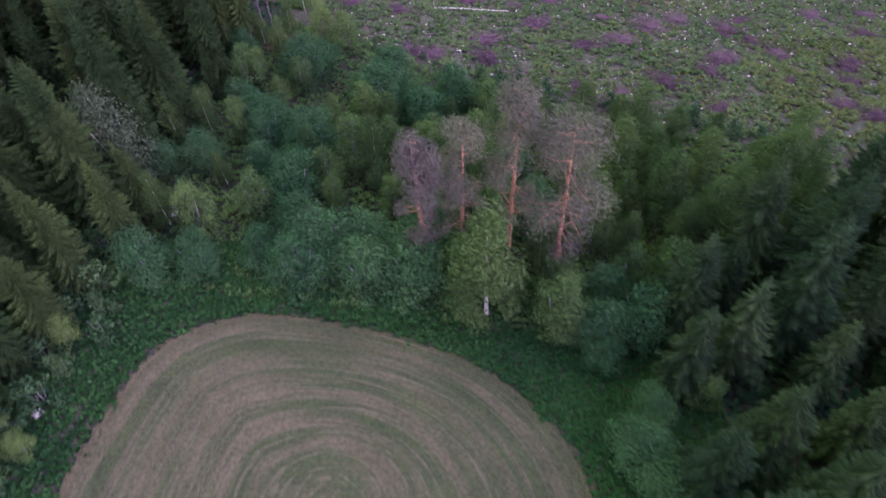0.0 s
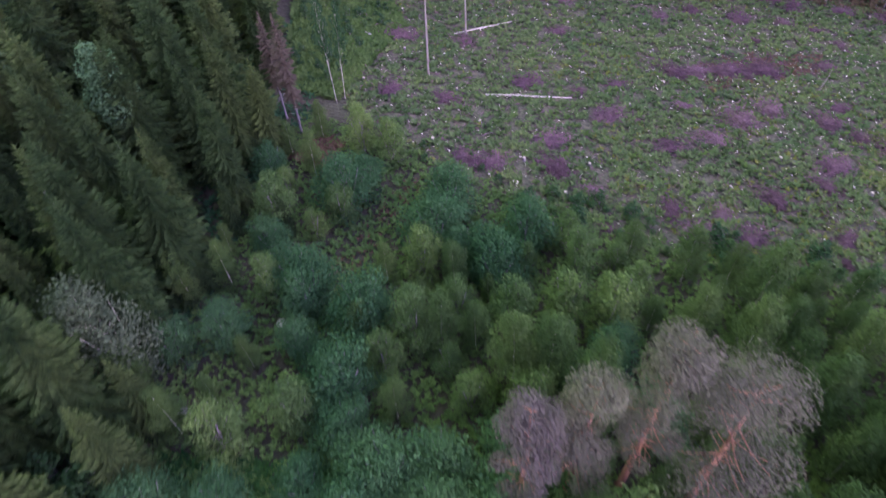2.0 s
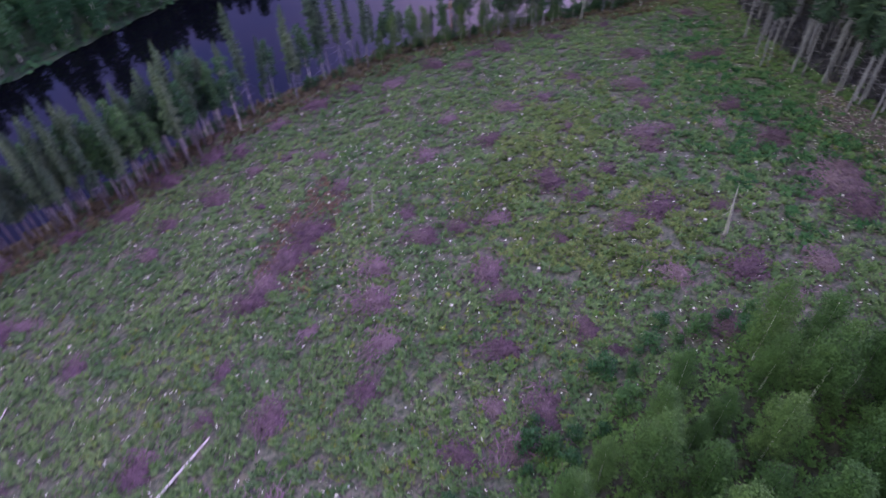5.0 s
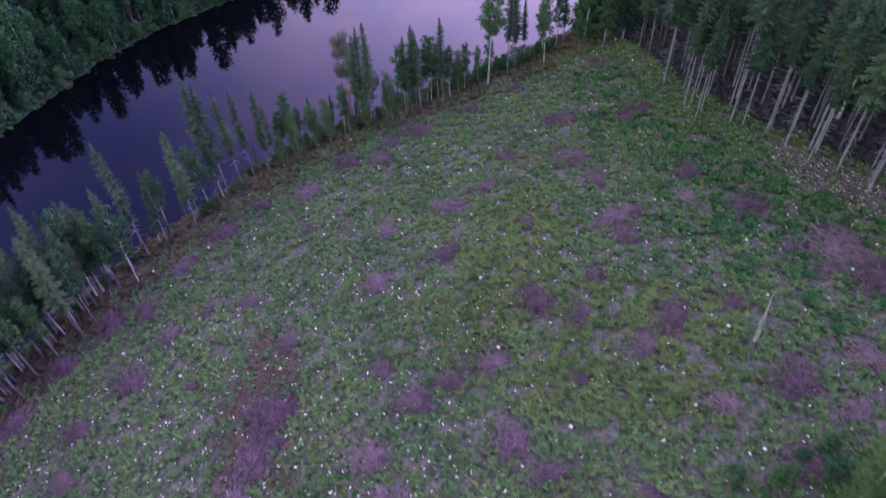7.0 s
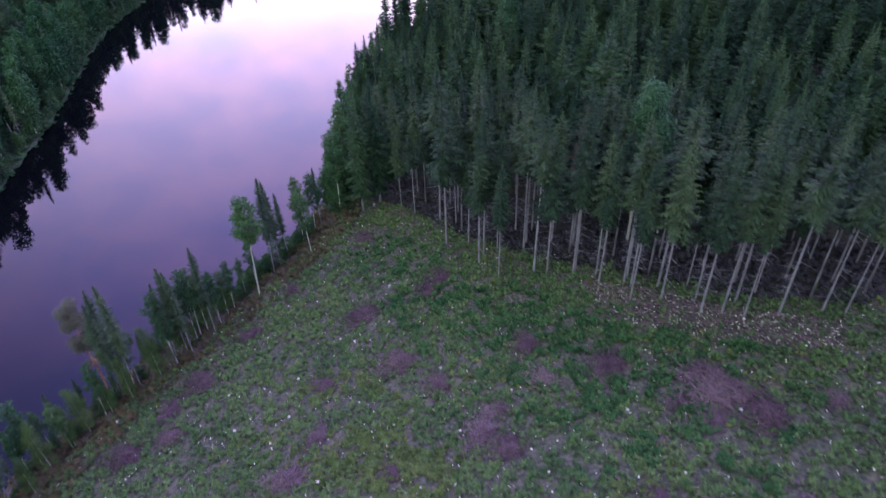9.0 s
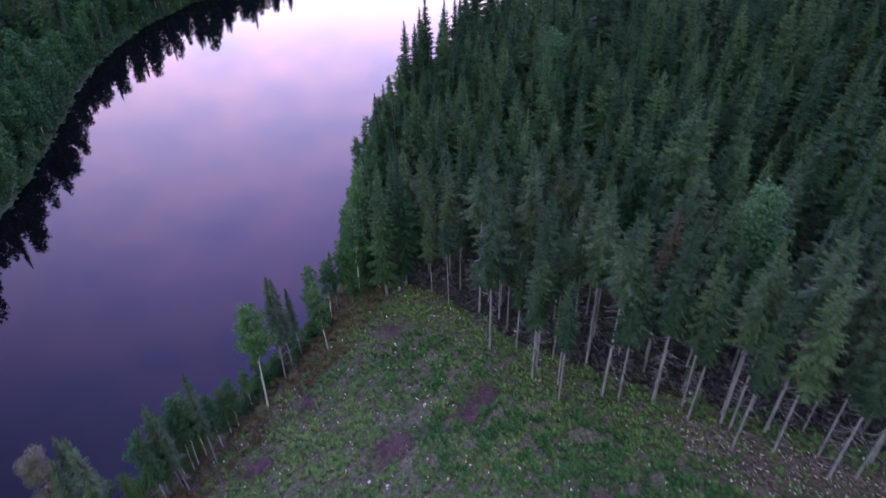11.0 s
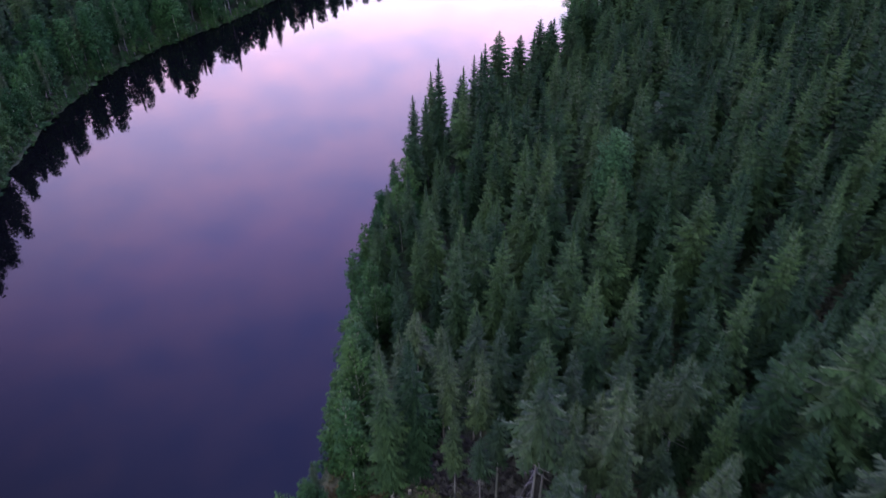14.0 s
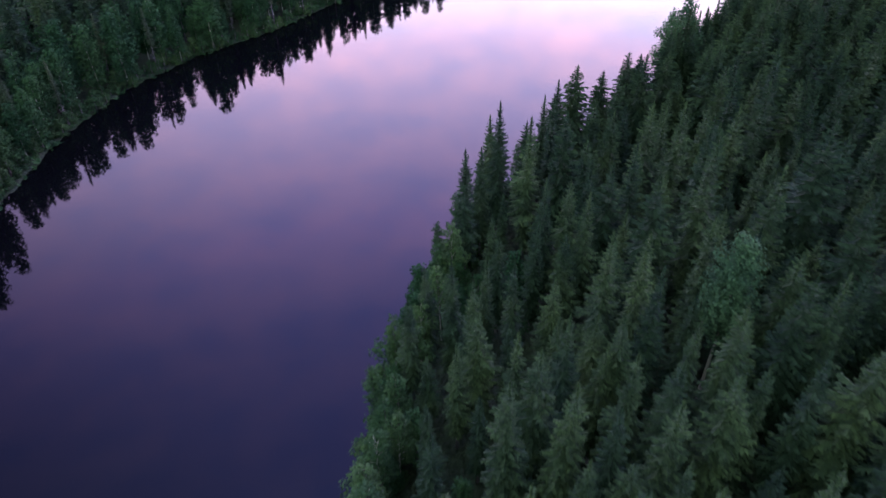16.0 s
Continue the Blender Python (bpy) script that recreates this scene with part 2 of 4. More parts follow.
def ground_material():
    """Soil, moss and low growth; the soil's colour includes shade under the trees. Two layers on the sheet say how open
    and how wet it is.
    """
    m, t, p = nodes_of("ground_cover")
    open_a = t.nodes.new("ShaderNodeAttribute")
    open_a.attribute_name = "open"
    wet_a = t.nodes.new("ShaderNodeAttribute")
    wet_a.attribute_name = "wet"
    # forest-floor soil near black: shade between the trunks is put into its colour
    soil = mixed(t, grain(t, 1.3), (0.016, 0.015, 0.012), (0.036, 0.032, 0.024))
    green = mixed(t, grain(t, 2.6, 5.0), (0.024, 0.030, 0.020), (0.092, 0.082, 0.068))
    straw = mixed(t, grain(t, 0.9, 5.0, 0.58, 0.76), green, mixed(t, grain(t, 3.0, 4.0), (0.062, 0.050, 0.038), (0.128, 0.104, 0.080)))
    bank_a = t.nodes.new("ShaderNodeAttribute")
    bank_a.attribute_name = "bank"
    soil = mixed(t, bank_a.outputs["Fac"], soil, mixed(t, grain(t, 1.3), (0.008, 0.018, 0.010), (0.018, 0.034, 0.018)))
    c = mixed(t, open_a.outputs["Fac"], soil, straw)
    c = mixed(t, wet_a.outputs["Fac"], c, mixed(t, grain(t, 0.8), (0.042, 0.032, 0.024), (0.080, 0.056, 0.042)))
    t.links.new(c, p.inputs["Base Color"])
    p.inputs["Roughness"].default_value = 0.95
    bumped(t, p, grain(t, 2.5, 6.0, 0.2, 0.8), 0.9, 0.25)
    return m


def field_material():
    """Mown hay: swaths that run parallel to the field's edge, streaked along their run."""
    m, t, p = nodes_of("mown_hay")
    d = t.nodes.new("ShaderNodeAttribute")
    d.attribute_name = "inset"
    run = t.nodes.new("ShaderNodeAttribute")
    run.attribute_name = "along"

    def streak(across, along, low, high, detail=4.0):
        xyz = t.nodes.new("ShaderNodeCombineXYZ")
        for src, k, i in ((d, across, 0), (run, along, 1)):
            s = t.nodes.new("ShaderNodeMath")
            s.operation = "MULTIPLY"
            s.inputs[1].default_value = k
            t.links.new(src.outputs["Fac"], s.inputs[0])
            t.links.new(s.outputs[0], xyz.inputs[i])
        n = t.nodes.new("ShaderNodeTexNoise")
        n.inputs["Scale"].default_value, n.inputs["Detail"].default_value = 1.0, detail
        t.links.new(xyz.outputs[0], n.inputs["Vector"])
        r = t.nodes.new("ShaderNodeMapRange")
        r.inputs["From Min"].default_value, r.inputs["From Max"].default_value = low, high
        t.links.new(n.outputs["Fac"], r.inputs["Value"])
        return r.outputs["Result"]
    hay = mixed(t, grain(t, 0.4, 5.0), (0.072, 0.066, 0.038), (0.106, 0.088, 0.058))
    stub = mixed(t, grain(t, 0.3, 4.0), (0.038, 0.052, 0.021), (0.062, 0.072, 0.032))
    c = mixed(t, streak(0.9, 0.035, 0.42, 0.58, 3.0), stub, hay)
    c = mixed(t, streak(3.6, 0.14, 0.52, 0.68), c, (0.108, 0.093, 0.066))
    c = mixed(t, streak(2.4, 0.10, 0.56, 0.70), c, (0.042, 0.062, 0.025))
    edge = t.nodes.new("ShaderNodeMapRange")
    edge.inputs["From Min"].default_value, edge.inputs["From Max"].default_value = 1.1, 0.2
    edge.inputs["To Max"].default_value = 0.35
    t.links.new(d.outputs["Fac"], edge.inputs["Value"])
    c = mixed(t, edge.outputs["Result"], c, (0.105, 0.066, 0.044))
    c = mixed(t, grain(t, 4.0, 6.0, 0.35, 0.7), c, mixed(t, 1.0, c, (0.60, 0.62, 0.60), "MULTIPLY"))
    t.links.new(c, p.inputs["Base Color"])
    p.inputs["Roughness"].default_value = 0.95
    bumped(t, p, grain(t, 6.0, 5.0, 0.2, 0.8), 0.9, 0.12)
    return m


# ---- plan ----
NEAR_SHORE = [(-10, 131), (-10.5, 127), (-8, 122), (-2, 117.5), (8, 115), (22, 110.5), (36, 106), (47, 102.9), (56.2, 98), (70.4, 90.4), (80.4, 80.4), (89.2, 69.8), (98, 60.5), (104, 56.5), (115, 52.5), (125, 50), (133, 45.5), (140, 41.5), (147, 36.5), (153, 28.5), (158, 18.5), (163, 9.5), (172, -2), (190, -22), (225, -60), (290, -130), (420, -300)]
FAR_SHORE = [(-8, 134.5), (-3, 138), (8, 142), (30, 139.5), (67, 128.5), (84, 124), (95, 119), (104, 111.5), (120, 101), (139, 96), (154, 93.5), (166, 92), (180, 88.5), (194, 81.5), (205, 71), (213, 58), (226, 44), (246, 18), (285, -35), (350, -120), (480, -300)]
LAKE = NEAR_SHORE + FAR_SHORE[::-1]
FIELD = [(-21.7, 13), (-20.2, 17.9), (-18.3, 22.4), (-15.2, 24.3), (-11.8, 25.1), (-5.6, 23.9), (0.3, 21.8), (3.9, 19.1), (6.8, 15.3), (7.8, 12.1), (8.6, 4), (7, -12), (2, -40), (-24, -40), (-26, -12), (-24, 4)]
CLEARING = [(-20, 108), (-17, 93), (-14.5, 75), (-13.5, 67.5), (-4.8, 57.5), (2.5, 52.5), (11.5, 47.5), (18.5, 45), (26, 41.5), (29, 36), (33, 31), (40, 22), (47, 13), (54.5, 17.5), (58, 22.5), (61, 26.5), (66, 30.5), (72, 34.5), (77, 39), (85, 42.5), (95, 47.5), (100, 51), (104, 56), (97, 59.5), (88, 68.5), (79, 79), (69, 89), (55, 96.5), (46, 101.5), (36, 105), (22, 110.5), (8, 115), (-20, 120)]


def rounded(poly, rounds=2):
    """Cuts the corners of a closed outline."""
    for _ in range(rounds):
        poly = [q for (ax, ay), (bx, by) in zip(poly, poly[1:] + poly[:1]) for q in ((0.75 * ax + 0.25 * bx, 0.75 * ay + 0.25 * by), (0.25 * ax + 0.75 * bx, 0.25 * ay + 0.75 * by))]
    return poly


FIELD = rounded(FIELD)


def away(x, y, poly):
    """Distance from a closed outline, negative inside it."""
    x, y = np.asarray(x, float), np.asarray(y, float)
    best, inside = np.full(x.shape, 1e9), np.zeros(x.shape, bool)
    for (ax, ay), (bx, by) in zip(poly, poly[1:] + poly[:1]):
        dx, dy = bx - ax, by - ay
        u = np.clip(((x - ax) * dx + (y - ay) * dy) / (dx * dx + dy * dy), 0, 1)
        best = np.minimum(best, np.hypot(x - ax - u * dx, y - ay - u * dy))
        if dy:
            inside ^= ((ay > y) != (by > y)) & (x < dx * (y - ay) / dy + ax)
    return np.where(inside, -best, best)


RISE_D = [-40, -12, -3, 0, 2, 8, 20, 30, 40, 50, 60, 95, 130, 300, 3000]
RISE_Z = [-6, -3.5, -1, 0.05, 0.5, 1.8, 4.6, 7.2, 10.3, 12.8, 14.7, 20, 22, 25, 30]


def land(x, y):
    """Height of the land over the lake: a slope up from the shore to the hay field's terrace."""
    x, y = np.asarray(x, float), np.asarray(y, float)
    d = away(x, y, LAKE)
    z = np.interp(d, RISE_D, RISE_Z) + np.clip((10 - x) * 0.07, 0, 2.4) * np.clip((d - 20) / 40, 0, 1)
    over = away(x, y, [(-400, 380)] + FAR_SHORE[1:-1] + [(480, -300), (3000, -300), (3000, 3000), (-400, 3000)]) < 0
    z = np.where(over, np.where(d > 0, 0.25 * z + 0.05, z), z)
    near = (d > 0.5) & (np.abs(x) < 300)
    knolls = np.array([noise.noise((p * 0.35, q * 0.35, 0)) * 0.17 + noise.noise((p * 0.09, q * 0.09, 5)) * 0.5 for p, q in zip(x.ravel(), y.ravel())]).reshape(x.shape)
    return z + np.where(near & (away(x, y, FIELD) > 1.0), knolls * np.clip(d / 12, 0, 1), 0)


def land_at(x, y):
    return float(land(np.array([x]), np.array([y]))[0])


def mesh(name, v, f, mat=None, smooth=False):
    me = bpy.data.meshes.new(name)
    me.from_pydata([tuple(p) for p in v], [], f)
    if mat:
        me.materials.append(mat)
    if smooth:
        me.polygons.foreach_set("use_smooth", [True] * len(me.polygons))
    me.update()
    return me


def soup(name, tris, mat):
    """A mesh from an array of loose triangles (n, 3, 3)."""
    n = len(tris)
    me = bpy.data.meshes.new(name)
    me.vertices.add(n * 3)
    me.vertices.foreach_set("co", np.ascontiguousarray(tris, dtype=np.float32).ravel())
    me.loops.add(n * 3)
    me.loops.foreach_set("vertex_index", np.arange(n * 3, dtype=np.int32))
    me.polygons.add(n)
    me.polygons.foreach_set("loop_start", np.arange(0, n * 3, 3, dtype=np.int32))
    me.materials.append(mat)
    me.update(calc_edges=True)
    return me


def layer(me, name, values):
    a = me.attributes.new(name, "FLOAT", "POINT")
    a.data.foreach_set("value", np.asarray(values, np.float32))


# ---- ground, lake, field ----
def axis(lo, hi, step, far):
    fine = list(np.arange(lo, hi + step / 2, step))
    out, s, a, b = [], step, lo, hi
    while b < far:
        s *= 1.25
        a, b = a - s, b + s
        out.append((a, b))
    return np.array([a for a, _ in out][::-1] + fine + [b for _, b in out])


def build_ground():
    xs, ys = axis(-60, 240, 1.5, 2500), axis(-30, 135, 1.5, 2500)
    gx, gy = np.meshgrid(xs, ys)
    x, y = gx.ravel(), gy.ravel()
    d = away(x, y, LAKE)
    z = land(x, y)
    z = np.where(away(x, y, FIELD) < 1.0, z - 0.06, z)
    nx, ny = len(xs), len(ys)
    i = np.arange(nx * ny).reshape(ny, nx)
    f = np.stack([i[:-1, :-1], i[:-1, 1:], i[1:, 1:], i[1:, :-1]], -1).reshape(-1, 4)
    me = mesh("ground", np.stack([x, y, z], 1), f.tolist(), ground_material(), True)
    c = away(x, y, CLEARING)
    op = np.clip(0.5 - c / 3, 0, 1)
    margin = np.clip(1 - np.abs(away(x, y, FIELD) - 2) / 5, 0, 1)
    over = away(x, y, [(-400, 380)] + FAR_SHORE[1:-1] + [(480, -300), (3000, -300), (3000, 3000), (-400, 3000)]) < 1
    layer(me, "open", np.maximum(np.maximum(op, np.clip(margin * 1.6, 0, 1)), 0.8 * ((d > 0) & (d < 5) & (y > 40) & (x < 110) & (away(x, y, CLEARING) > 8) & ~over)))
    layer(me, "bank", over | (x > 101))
    layer(me, "wet", np.clip(1 - (d - 2.5) / 4, 0, 1) * (d > -1) * ~over * (x < 101))
    return tagged(new("ground", me), "rough sloping ground with moss, herbs and bare soil", "ground", kind="structure")


build_ground()


def build_water():
    bm = bmesh.new()
    near = [(x, y - 4) for x, y in NEAR_SHORE]
    far = [(x, y + 4) for x, y in FAR_SHORE[::-1]]
    bm.faces.new([bm.verts.new((x, y, 0)) for x, y in near + far])
    bmesh.ops.triangulate(bm, faces=bm.faces[:])
    me = bpy.data.meshes.new("water")
    bm.to_mesh(me)
    bm.free()
    me.materials.append(water_material())
    tagged(new("water", me), "calm dark lake mirroring the pink dusk sky", "lake", kind="structure")


build_water()


def build_field():
    xs, ys = np.arange(-28, 10.1, 0.4), np.arange(-40, 26.1, 0.4)
    gx, gy = np.meshgrid(xs, ys)
    x, y = gx.ravel(), gy.ravel()
    d = -away(x, y, FIELD)
    z = land(x, y) + 0.03 + 0.05 * np.sin(d * 6.2832 * 0.42)
    nx, ny = len(xs), len(ys)
    i = np.arange(nx * ny).reshape(ny, nx)
    f = np.stack([i[:-1, :-1], i[:-1, 1:], i[1:, 1:], i[1:, :-1]], -1).reshape(-1, 4)
    f = f[(d[f] > -0.1).all(1)]
    used = np.unique(f)
    at = np.zeros(nx * ny, int)
    at[used] = np.arange(len(used))
    me = mesh("hay_field", np.stack([x, y, z], 1)[used], at[f].tolist(), field_material(), True)
    ax, ay, bx, by = -6.9, 12.2, -9.5, -34.0
    u = np.clip(((x - ax) * (bx - ax) + (y - ay) * (by - ay)) / ((bx - ax) ** 2 + (by - ay) ** 2), 0, 1)
    cx, cy = ax + u * (bx - ax), ay + u * (by - ay)
    r = np.hypot(x - cx, y - cy)
    ring = (1 - r / (r + np.maximum(d, 0) + 1e-6)) * 13.0
    layer(me, "inset", ring[used])
    layer(me, "along", (np.arctan2(y - cy, x - cx) * 9 + u * 46)[used])
    tagged(new("hay_field", me), "mown hay field with curved tan and green swaths", "field", kind="structure")


build_field()


# ---- plants: shapes ----
def tube(path, radii, sides=7):
    """A tapered round stem through the points."""
    v, f = [], []
    path = [Vector(p) for p in path]
    for k, p in enumerate(path):
        way = (path[min(k + 1, len(path) - 1)] - path[max(k - 1, 0)]).normalized()
        side = way.orthogonal().normalized()
        other = way.cross(side)
        for s in range(sides):
            a = 2 * math.pi * s / sides
            v.append(p + radii[k] * (math.cos(a) * side + math.sin(a) * other))
    n = len(path)
    for k in range(n - 1):
        for s in range(sides):
            f.append((k * sides + s, k * sides + (s + 1) % sides, (k + 1) * sides + (s + 1) % sides, (k + 1) * sides + s))
    f.append(tuple(range(sides))[::-1])
    f.append(tuple(range((n - 1) * sides, n * sides)))
    return v, f


def join(parts):
    v, f = [], []
    for pv, pf in parts:
        o = len(v)
        v += pv
        f += [tuple(i + o for i in q) for q in pf]
    return v, f


def spruce_sprays(rng, h, bare, spread, teeth=6, gap=0.42, per=7, fringe=0.40, skirt=0.72, taper=0.74, comb=1.0):
    """Drooping saw-edged sprays in whorls, uneven in length, narrowing to a pointed top."""
    out = []
    z, turn = bare, rng.uniform(0, 6.3)
    lob = [(rng.uniform(0, 6.3), rng.uniform(1, 3)) for _ in range(2)]
    while z < h - 0.12:
        u = (z - bare) / (h - bare)
        reach = spread * (1 - u) ** taper * (skirt + (1 - skirt) * min(1, u * 2.2 / skirt)) * rng.uniform(0.86, 1.12) + 0.07
        n = per if u < 0.85 else 5
        turn += 0.9
        for b in range(n):
            a = turn + 2 * math.pi * b / n + rng.normal(0, 0.18)
            side = 1 + 0.13 * math.sin(a + lob[0][0] + lob[0][1] * u * 3) + 0.10 * math.sin(2 * a + lob[1][0] + lob[1][1] * u * 4)
            length = reach * side * rng.uniform(0.68, 1.18)
            ca, sa = math.cos(a), math.sin(a)
            droop = length * (0.62 - 0.85 * u) + rng.normal(0, 0.06)
            s = np.linspace(0, 1, teeth + 1)
            r = length * s
            zz = z - droop * s ** 1.2 + 0.30 * length * np.clip(s - 0.6, 0, 1) + rng.normal(0, 0.12) * (1 - u)
            spine = np.stack([r * ca, r * sa, zz], 1)
            for k in range(teeth):
                m = (s[k] + s[k + 1]) / 2
                w = length * (fringe * (1 - m) ** 0.7 + 0.08) * rng.uniform(0.7, 1.2)
                fwd = length / teeth * rng.uniform(0.9, 1.6)
                for sg in (-1, 1):
                    base = (spine[k] + spine[k + 1]) / 2
                    tip = base + np.array([ca * fwd - sg * sa * w, sa * fwd + sg * ca * w, -w * rng.uniform(0.25, 0.7)])
                    out.append((spine[k] * 1.0, spine[k] + comb * (spine[k + 1] + np.array([ca, sa, 0]) * 0.10 * length - spine[k]), tip))
            mid = spine[teeth // 2]
            out.append((mid, spine[-1], (mid + spine[-1]) / 2 + np.array([0, 0, -0.22 * length])))
        step = gap * rng.uniform(0.85, 1.2) * (0.42 + 0.58 * (1 - u))
        wide = 0.10 + 0.22 * (1 - u)
        for b in range(6):
            a = turn + 1.05 * b
            p = np.array([wide * math.cos(a), wide * math.sin(a), z + rng.uniform(-0.1, 0.1)])
            q = np.array([wide * math.cos(a + 1.3), wide * math.sin(a + 1.3), z + rng.uniform(-0.1, 0.1)])
            out.append((p, q, (p + q) * np.array([0.42, 0.42, 0.5]) + np.array([0, 0, step * 1.25])))
        z += step
    for b in range(3):
        a = 2.1 * b
        out.append((np.array([0, 0, h + 0.35]), np.array([0.05 * math.cos(a), 0.05 * math.sin(a), h - 0.2]), np.array([0.05 * math.cos(a + 2.1), 0.05 * math.sin(a + 2.1), h - 0.2])))
    return np.array(out)


def leaf_cloud(rng, blobs, count, size):
    """Bent leaf clumps scattered through and over a set of ellipsoids (centre, radii)."""
    cs, rs = np.array([c for c, _ in blobs]), np.array([r for _, r in blobs])
    weight = rs[:, 0] * rs[:, 1] + rs[:, 1] * rs[:, 2]
    k = rng.choice(len(blobs), count, p=weight / weight.sum())

    def unit(v):
        return v / (np.linalg.norm(v, axis=1)[:, None] + 1e-9)
    d = unit(rng.normal(0, 1, (count, 3)))
    p = cs[k] + d * rs[k] * rng.uniform(0.5, 1.15, (count, 1))
    nrm = unit(d + rng.normal(0, 0.5, (count, 3)) + np.array([0, 0, 0.35]))
    t1 = unit(np.cross(nrm, rng.normal(0, 1, (count, 3))))
    t2 = np.cross(nrm, t1)
    s = size * rng.uniform(0.6, 1.4, (count, 1))
    a, b = p + t1 * s, p - t1 * s * rng.uniform(0.7, 1.1, (count, 1))
    e, g = p + t2 * s * 0.62 - nrm * s * 0.25, p - t2 * s * 0.62 - nrm * s * 0.25
    return np.stack([np.stack([a, e, b], 1), np.stack([b, g, a], 1)], 1).reshape(-1, 3, 3)


def tree(name, trunk, crown, label, category="tree"):
    """A tree: its trunk and its crown under one root."""
    root = new(name)
    root.empty_display_size = 0.5
    for part_name, me in (("trunk", trunk), ("crown", crown)):
        o = new(part_name, me)
        o.parent = root
    return tagged(root, label, category)


def stem(rng, h, r, lean=0.02, stubs=0, stub_from=0.15, stub_to=0.5, limbs=()):
    bend = rng.normal(0, lean * h, 2)
    path = [(bend[0] * s * s, bend[1] * s * s, h * s) for s in (0, 0.03, 0.25, 0.5, 0.75, 1)]
    parts = [tube(path, [r * 1.35, r, r * 0.85, r * 0.58, r * 0.28, r * 0.04])]
    for _ in range(stubs):
        s = rng.uniform(stub_from, stub_to)
        a, ln = rng.uniform(0, 6.28), rng.uniform(0.5, 1.5)
        p = Vector((bend[0] * s * s, bend[1] * s * s, h * s))
        q = p + Vector((math.cos(a) * ln, math.sin(a) * ln, -0.25 * ln))
        parts.append(tube([p, q], [0.03, 0.01], 3))
    for p, q, rr in limbs:
        p, q = Vector(p), Vector(q)
        m = (p + q) / 2 + Vector((0, 0, -0.12 * (q - p).length))
        parts.append(tube([p, m, q], [rr, rr * 0.7, rr * 0.25], 5))
    return join(parts)


KINDS = {}


def spruce_kind(key, n, seed, h, bare, spread, mat, label, stubs=10, teeth=6, gap=0.42, per=7, r=0.17, fringe=0.40, skirt=0.72, taper=0.74, comb=1.0):
    KINDS[key] = []
    for i in range(n):
        rng = np.random.default_rng(seed + i)
        hh = h * rng.uniform(0.93, 1.07)
        bb = bare * rng.uniform(0.75, 1.25)
        crown = soup("crown", spruce_sprays(rng, hh, bb, spread * rng.uniform(0.85, 1.15), teeth, gap, per, fringe, skirt, taper, comb), mat)
        tv, tf = stem(rng, hh, r, 0.0012, stubs, 0.12, max(0.2, bb / hh))
        KINDS[key].append((mesh("trunk", tv, tf, SPRUCE_BARK, True), crown, "spruce_tree", label, hh))


def leafy_kind(key, n, seed, h, shape, mat, bark_mat, label, name, count, size, r=0.10, lean=0.03, stems=1, full=1.0, bare_limbs=True):
    """shape: (bottom of the crown as a share of the height, crown's width, number of lumps)"""
    KINDS[key] = []
    low, wide, lumps = shape
    for i in range(n):
        rng = np.random.default_rng(seed + i)
        hh = h * rng.uniform(0.92, 1.08)
        blobs, limbs = [], []
        for k in range(lumps):
            u = (k + 0.5) / lumps
            zc = hh * (low + (0.97 - low) * u)
            w = wide * (0.35 + 0.65 * math.sin(math.pi * min(0.98, 0.18 + 0.72 * u)))
            a = k * 2.4 + rng.uniform(-0.5, 0.5)
            off = w * rng.uniform(0.2, 0.75) * (1 - 0.55 * u)
            c = (off * math.cos(a), off * math.sin(a), zc)
            rr = w * rng.uniform(0.20, 0.42) * full
            blobs.append((c, (rr, rr, rr * rng.uniform(0.75, 1.15))))
            if bare_limbs:
                limbs.append(((0, 0, max(0.3, zc - w * 0.7)), c, r * 0.4))
        crown = soup("crown", leaf_cloud(rng, blobs, count, size), mat)
        parts = [stem(rng, hh * 0.93, r, lean * 0.3, 0, limbs=limbs)]
        for s in range(stems - 1):
            a = s * 2.1 + 0.4
            parts.append(tube([(0.1 * math.cos(a), 0.1 * math.sin(a), 0), (0.22 * wide * math.cos(a), 0.22 * wide * math.sin(a), hh * 0.45), (0.36 * wide * math.cos(a), 0.36 * wide * math.sin(a), hh * 0.8)], [r, r * 0.7, r * 0.2], 5))
        tv, tf = join(parts)
        KINDS[key].append((mesh("trunk", tv, tf, bark_mat, True), crown, name, label, hh))


spruce_kind("forest", 7, 100, 17.0, 3.0, 1.95, SPRUCE, "tall dark green spruce standing in dense forest", 0, 6, 0.70, 8, fringe=0.44, skirt=0.6, taper=0.74)
spruce_kind("broad", 3, 130, 17.0, 3.0, 2.3, SPRUCE, "broad-crowned green spruce rising over dense forest", 0, 7, 0.76, 9, fringe=0.40, skirt=0.6, taper=0.70)
spruce_kind("edge", 6, 150, 17.5, 8.4, 1.65, EDGE_NEEDLES, "spruce with long bare grey trunk at the clearing's edge", 30, 5, 0.62, 7, r=0.11, skirt=0.35, taper=0.72)
spruce_kind("big", 5, 200, 17.0, 1.2, 3.3, SPRUCE_PALE, "broad olive green spruce with drooping branches beside the hay field", 4, 12, 0.50, 10, fringe=0.27, skirt=0.85, comb=0.55)
spruce_kind("eastern", 4, 220, 17.0, 1.2, 3.2, SPRUCE_DARK, "broad dark green spruce with drooping branches east of the field", 4, 12, 0.50, 10, fringe=0.27, skirt=0.85, comb=0.55)
spruce_kind("slim", 5, 250, 13.5, 4.6, 0.95, SPRUCE_GREY, "slender spruce with long pale trunk on the lake shore", 14, 4, 0.40, 6, r=0.085, skirt=0.55, taper=0.6)
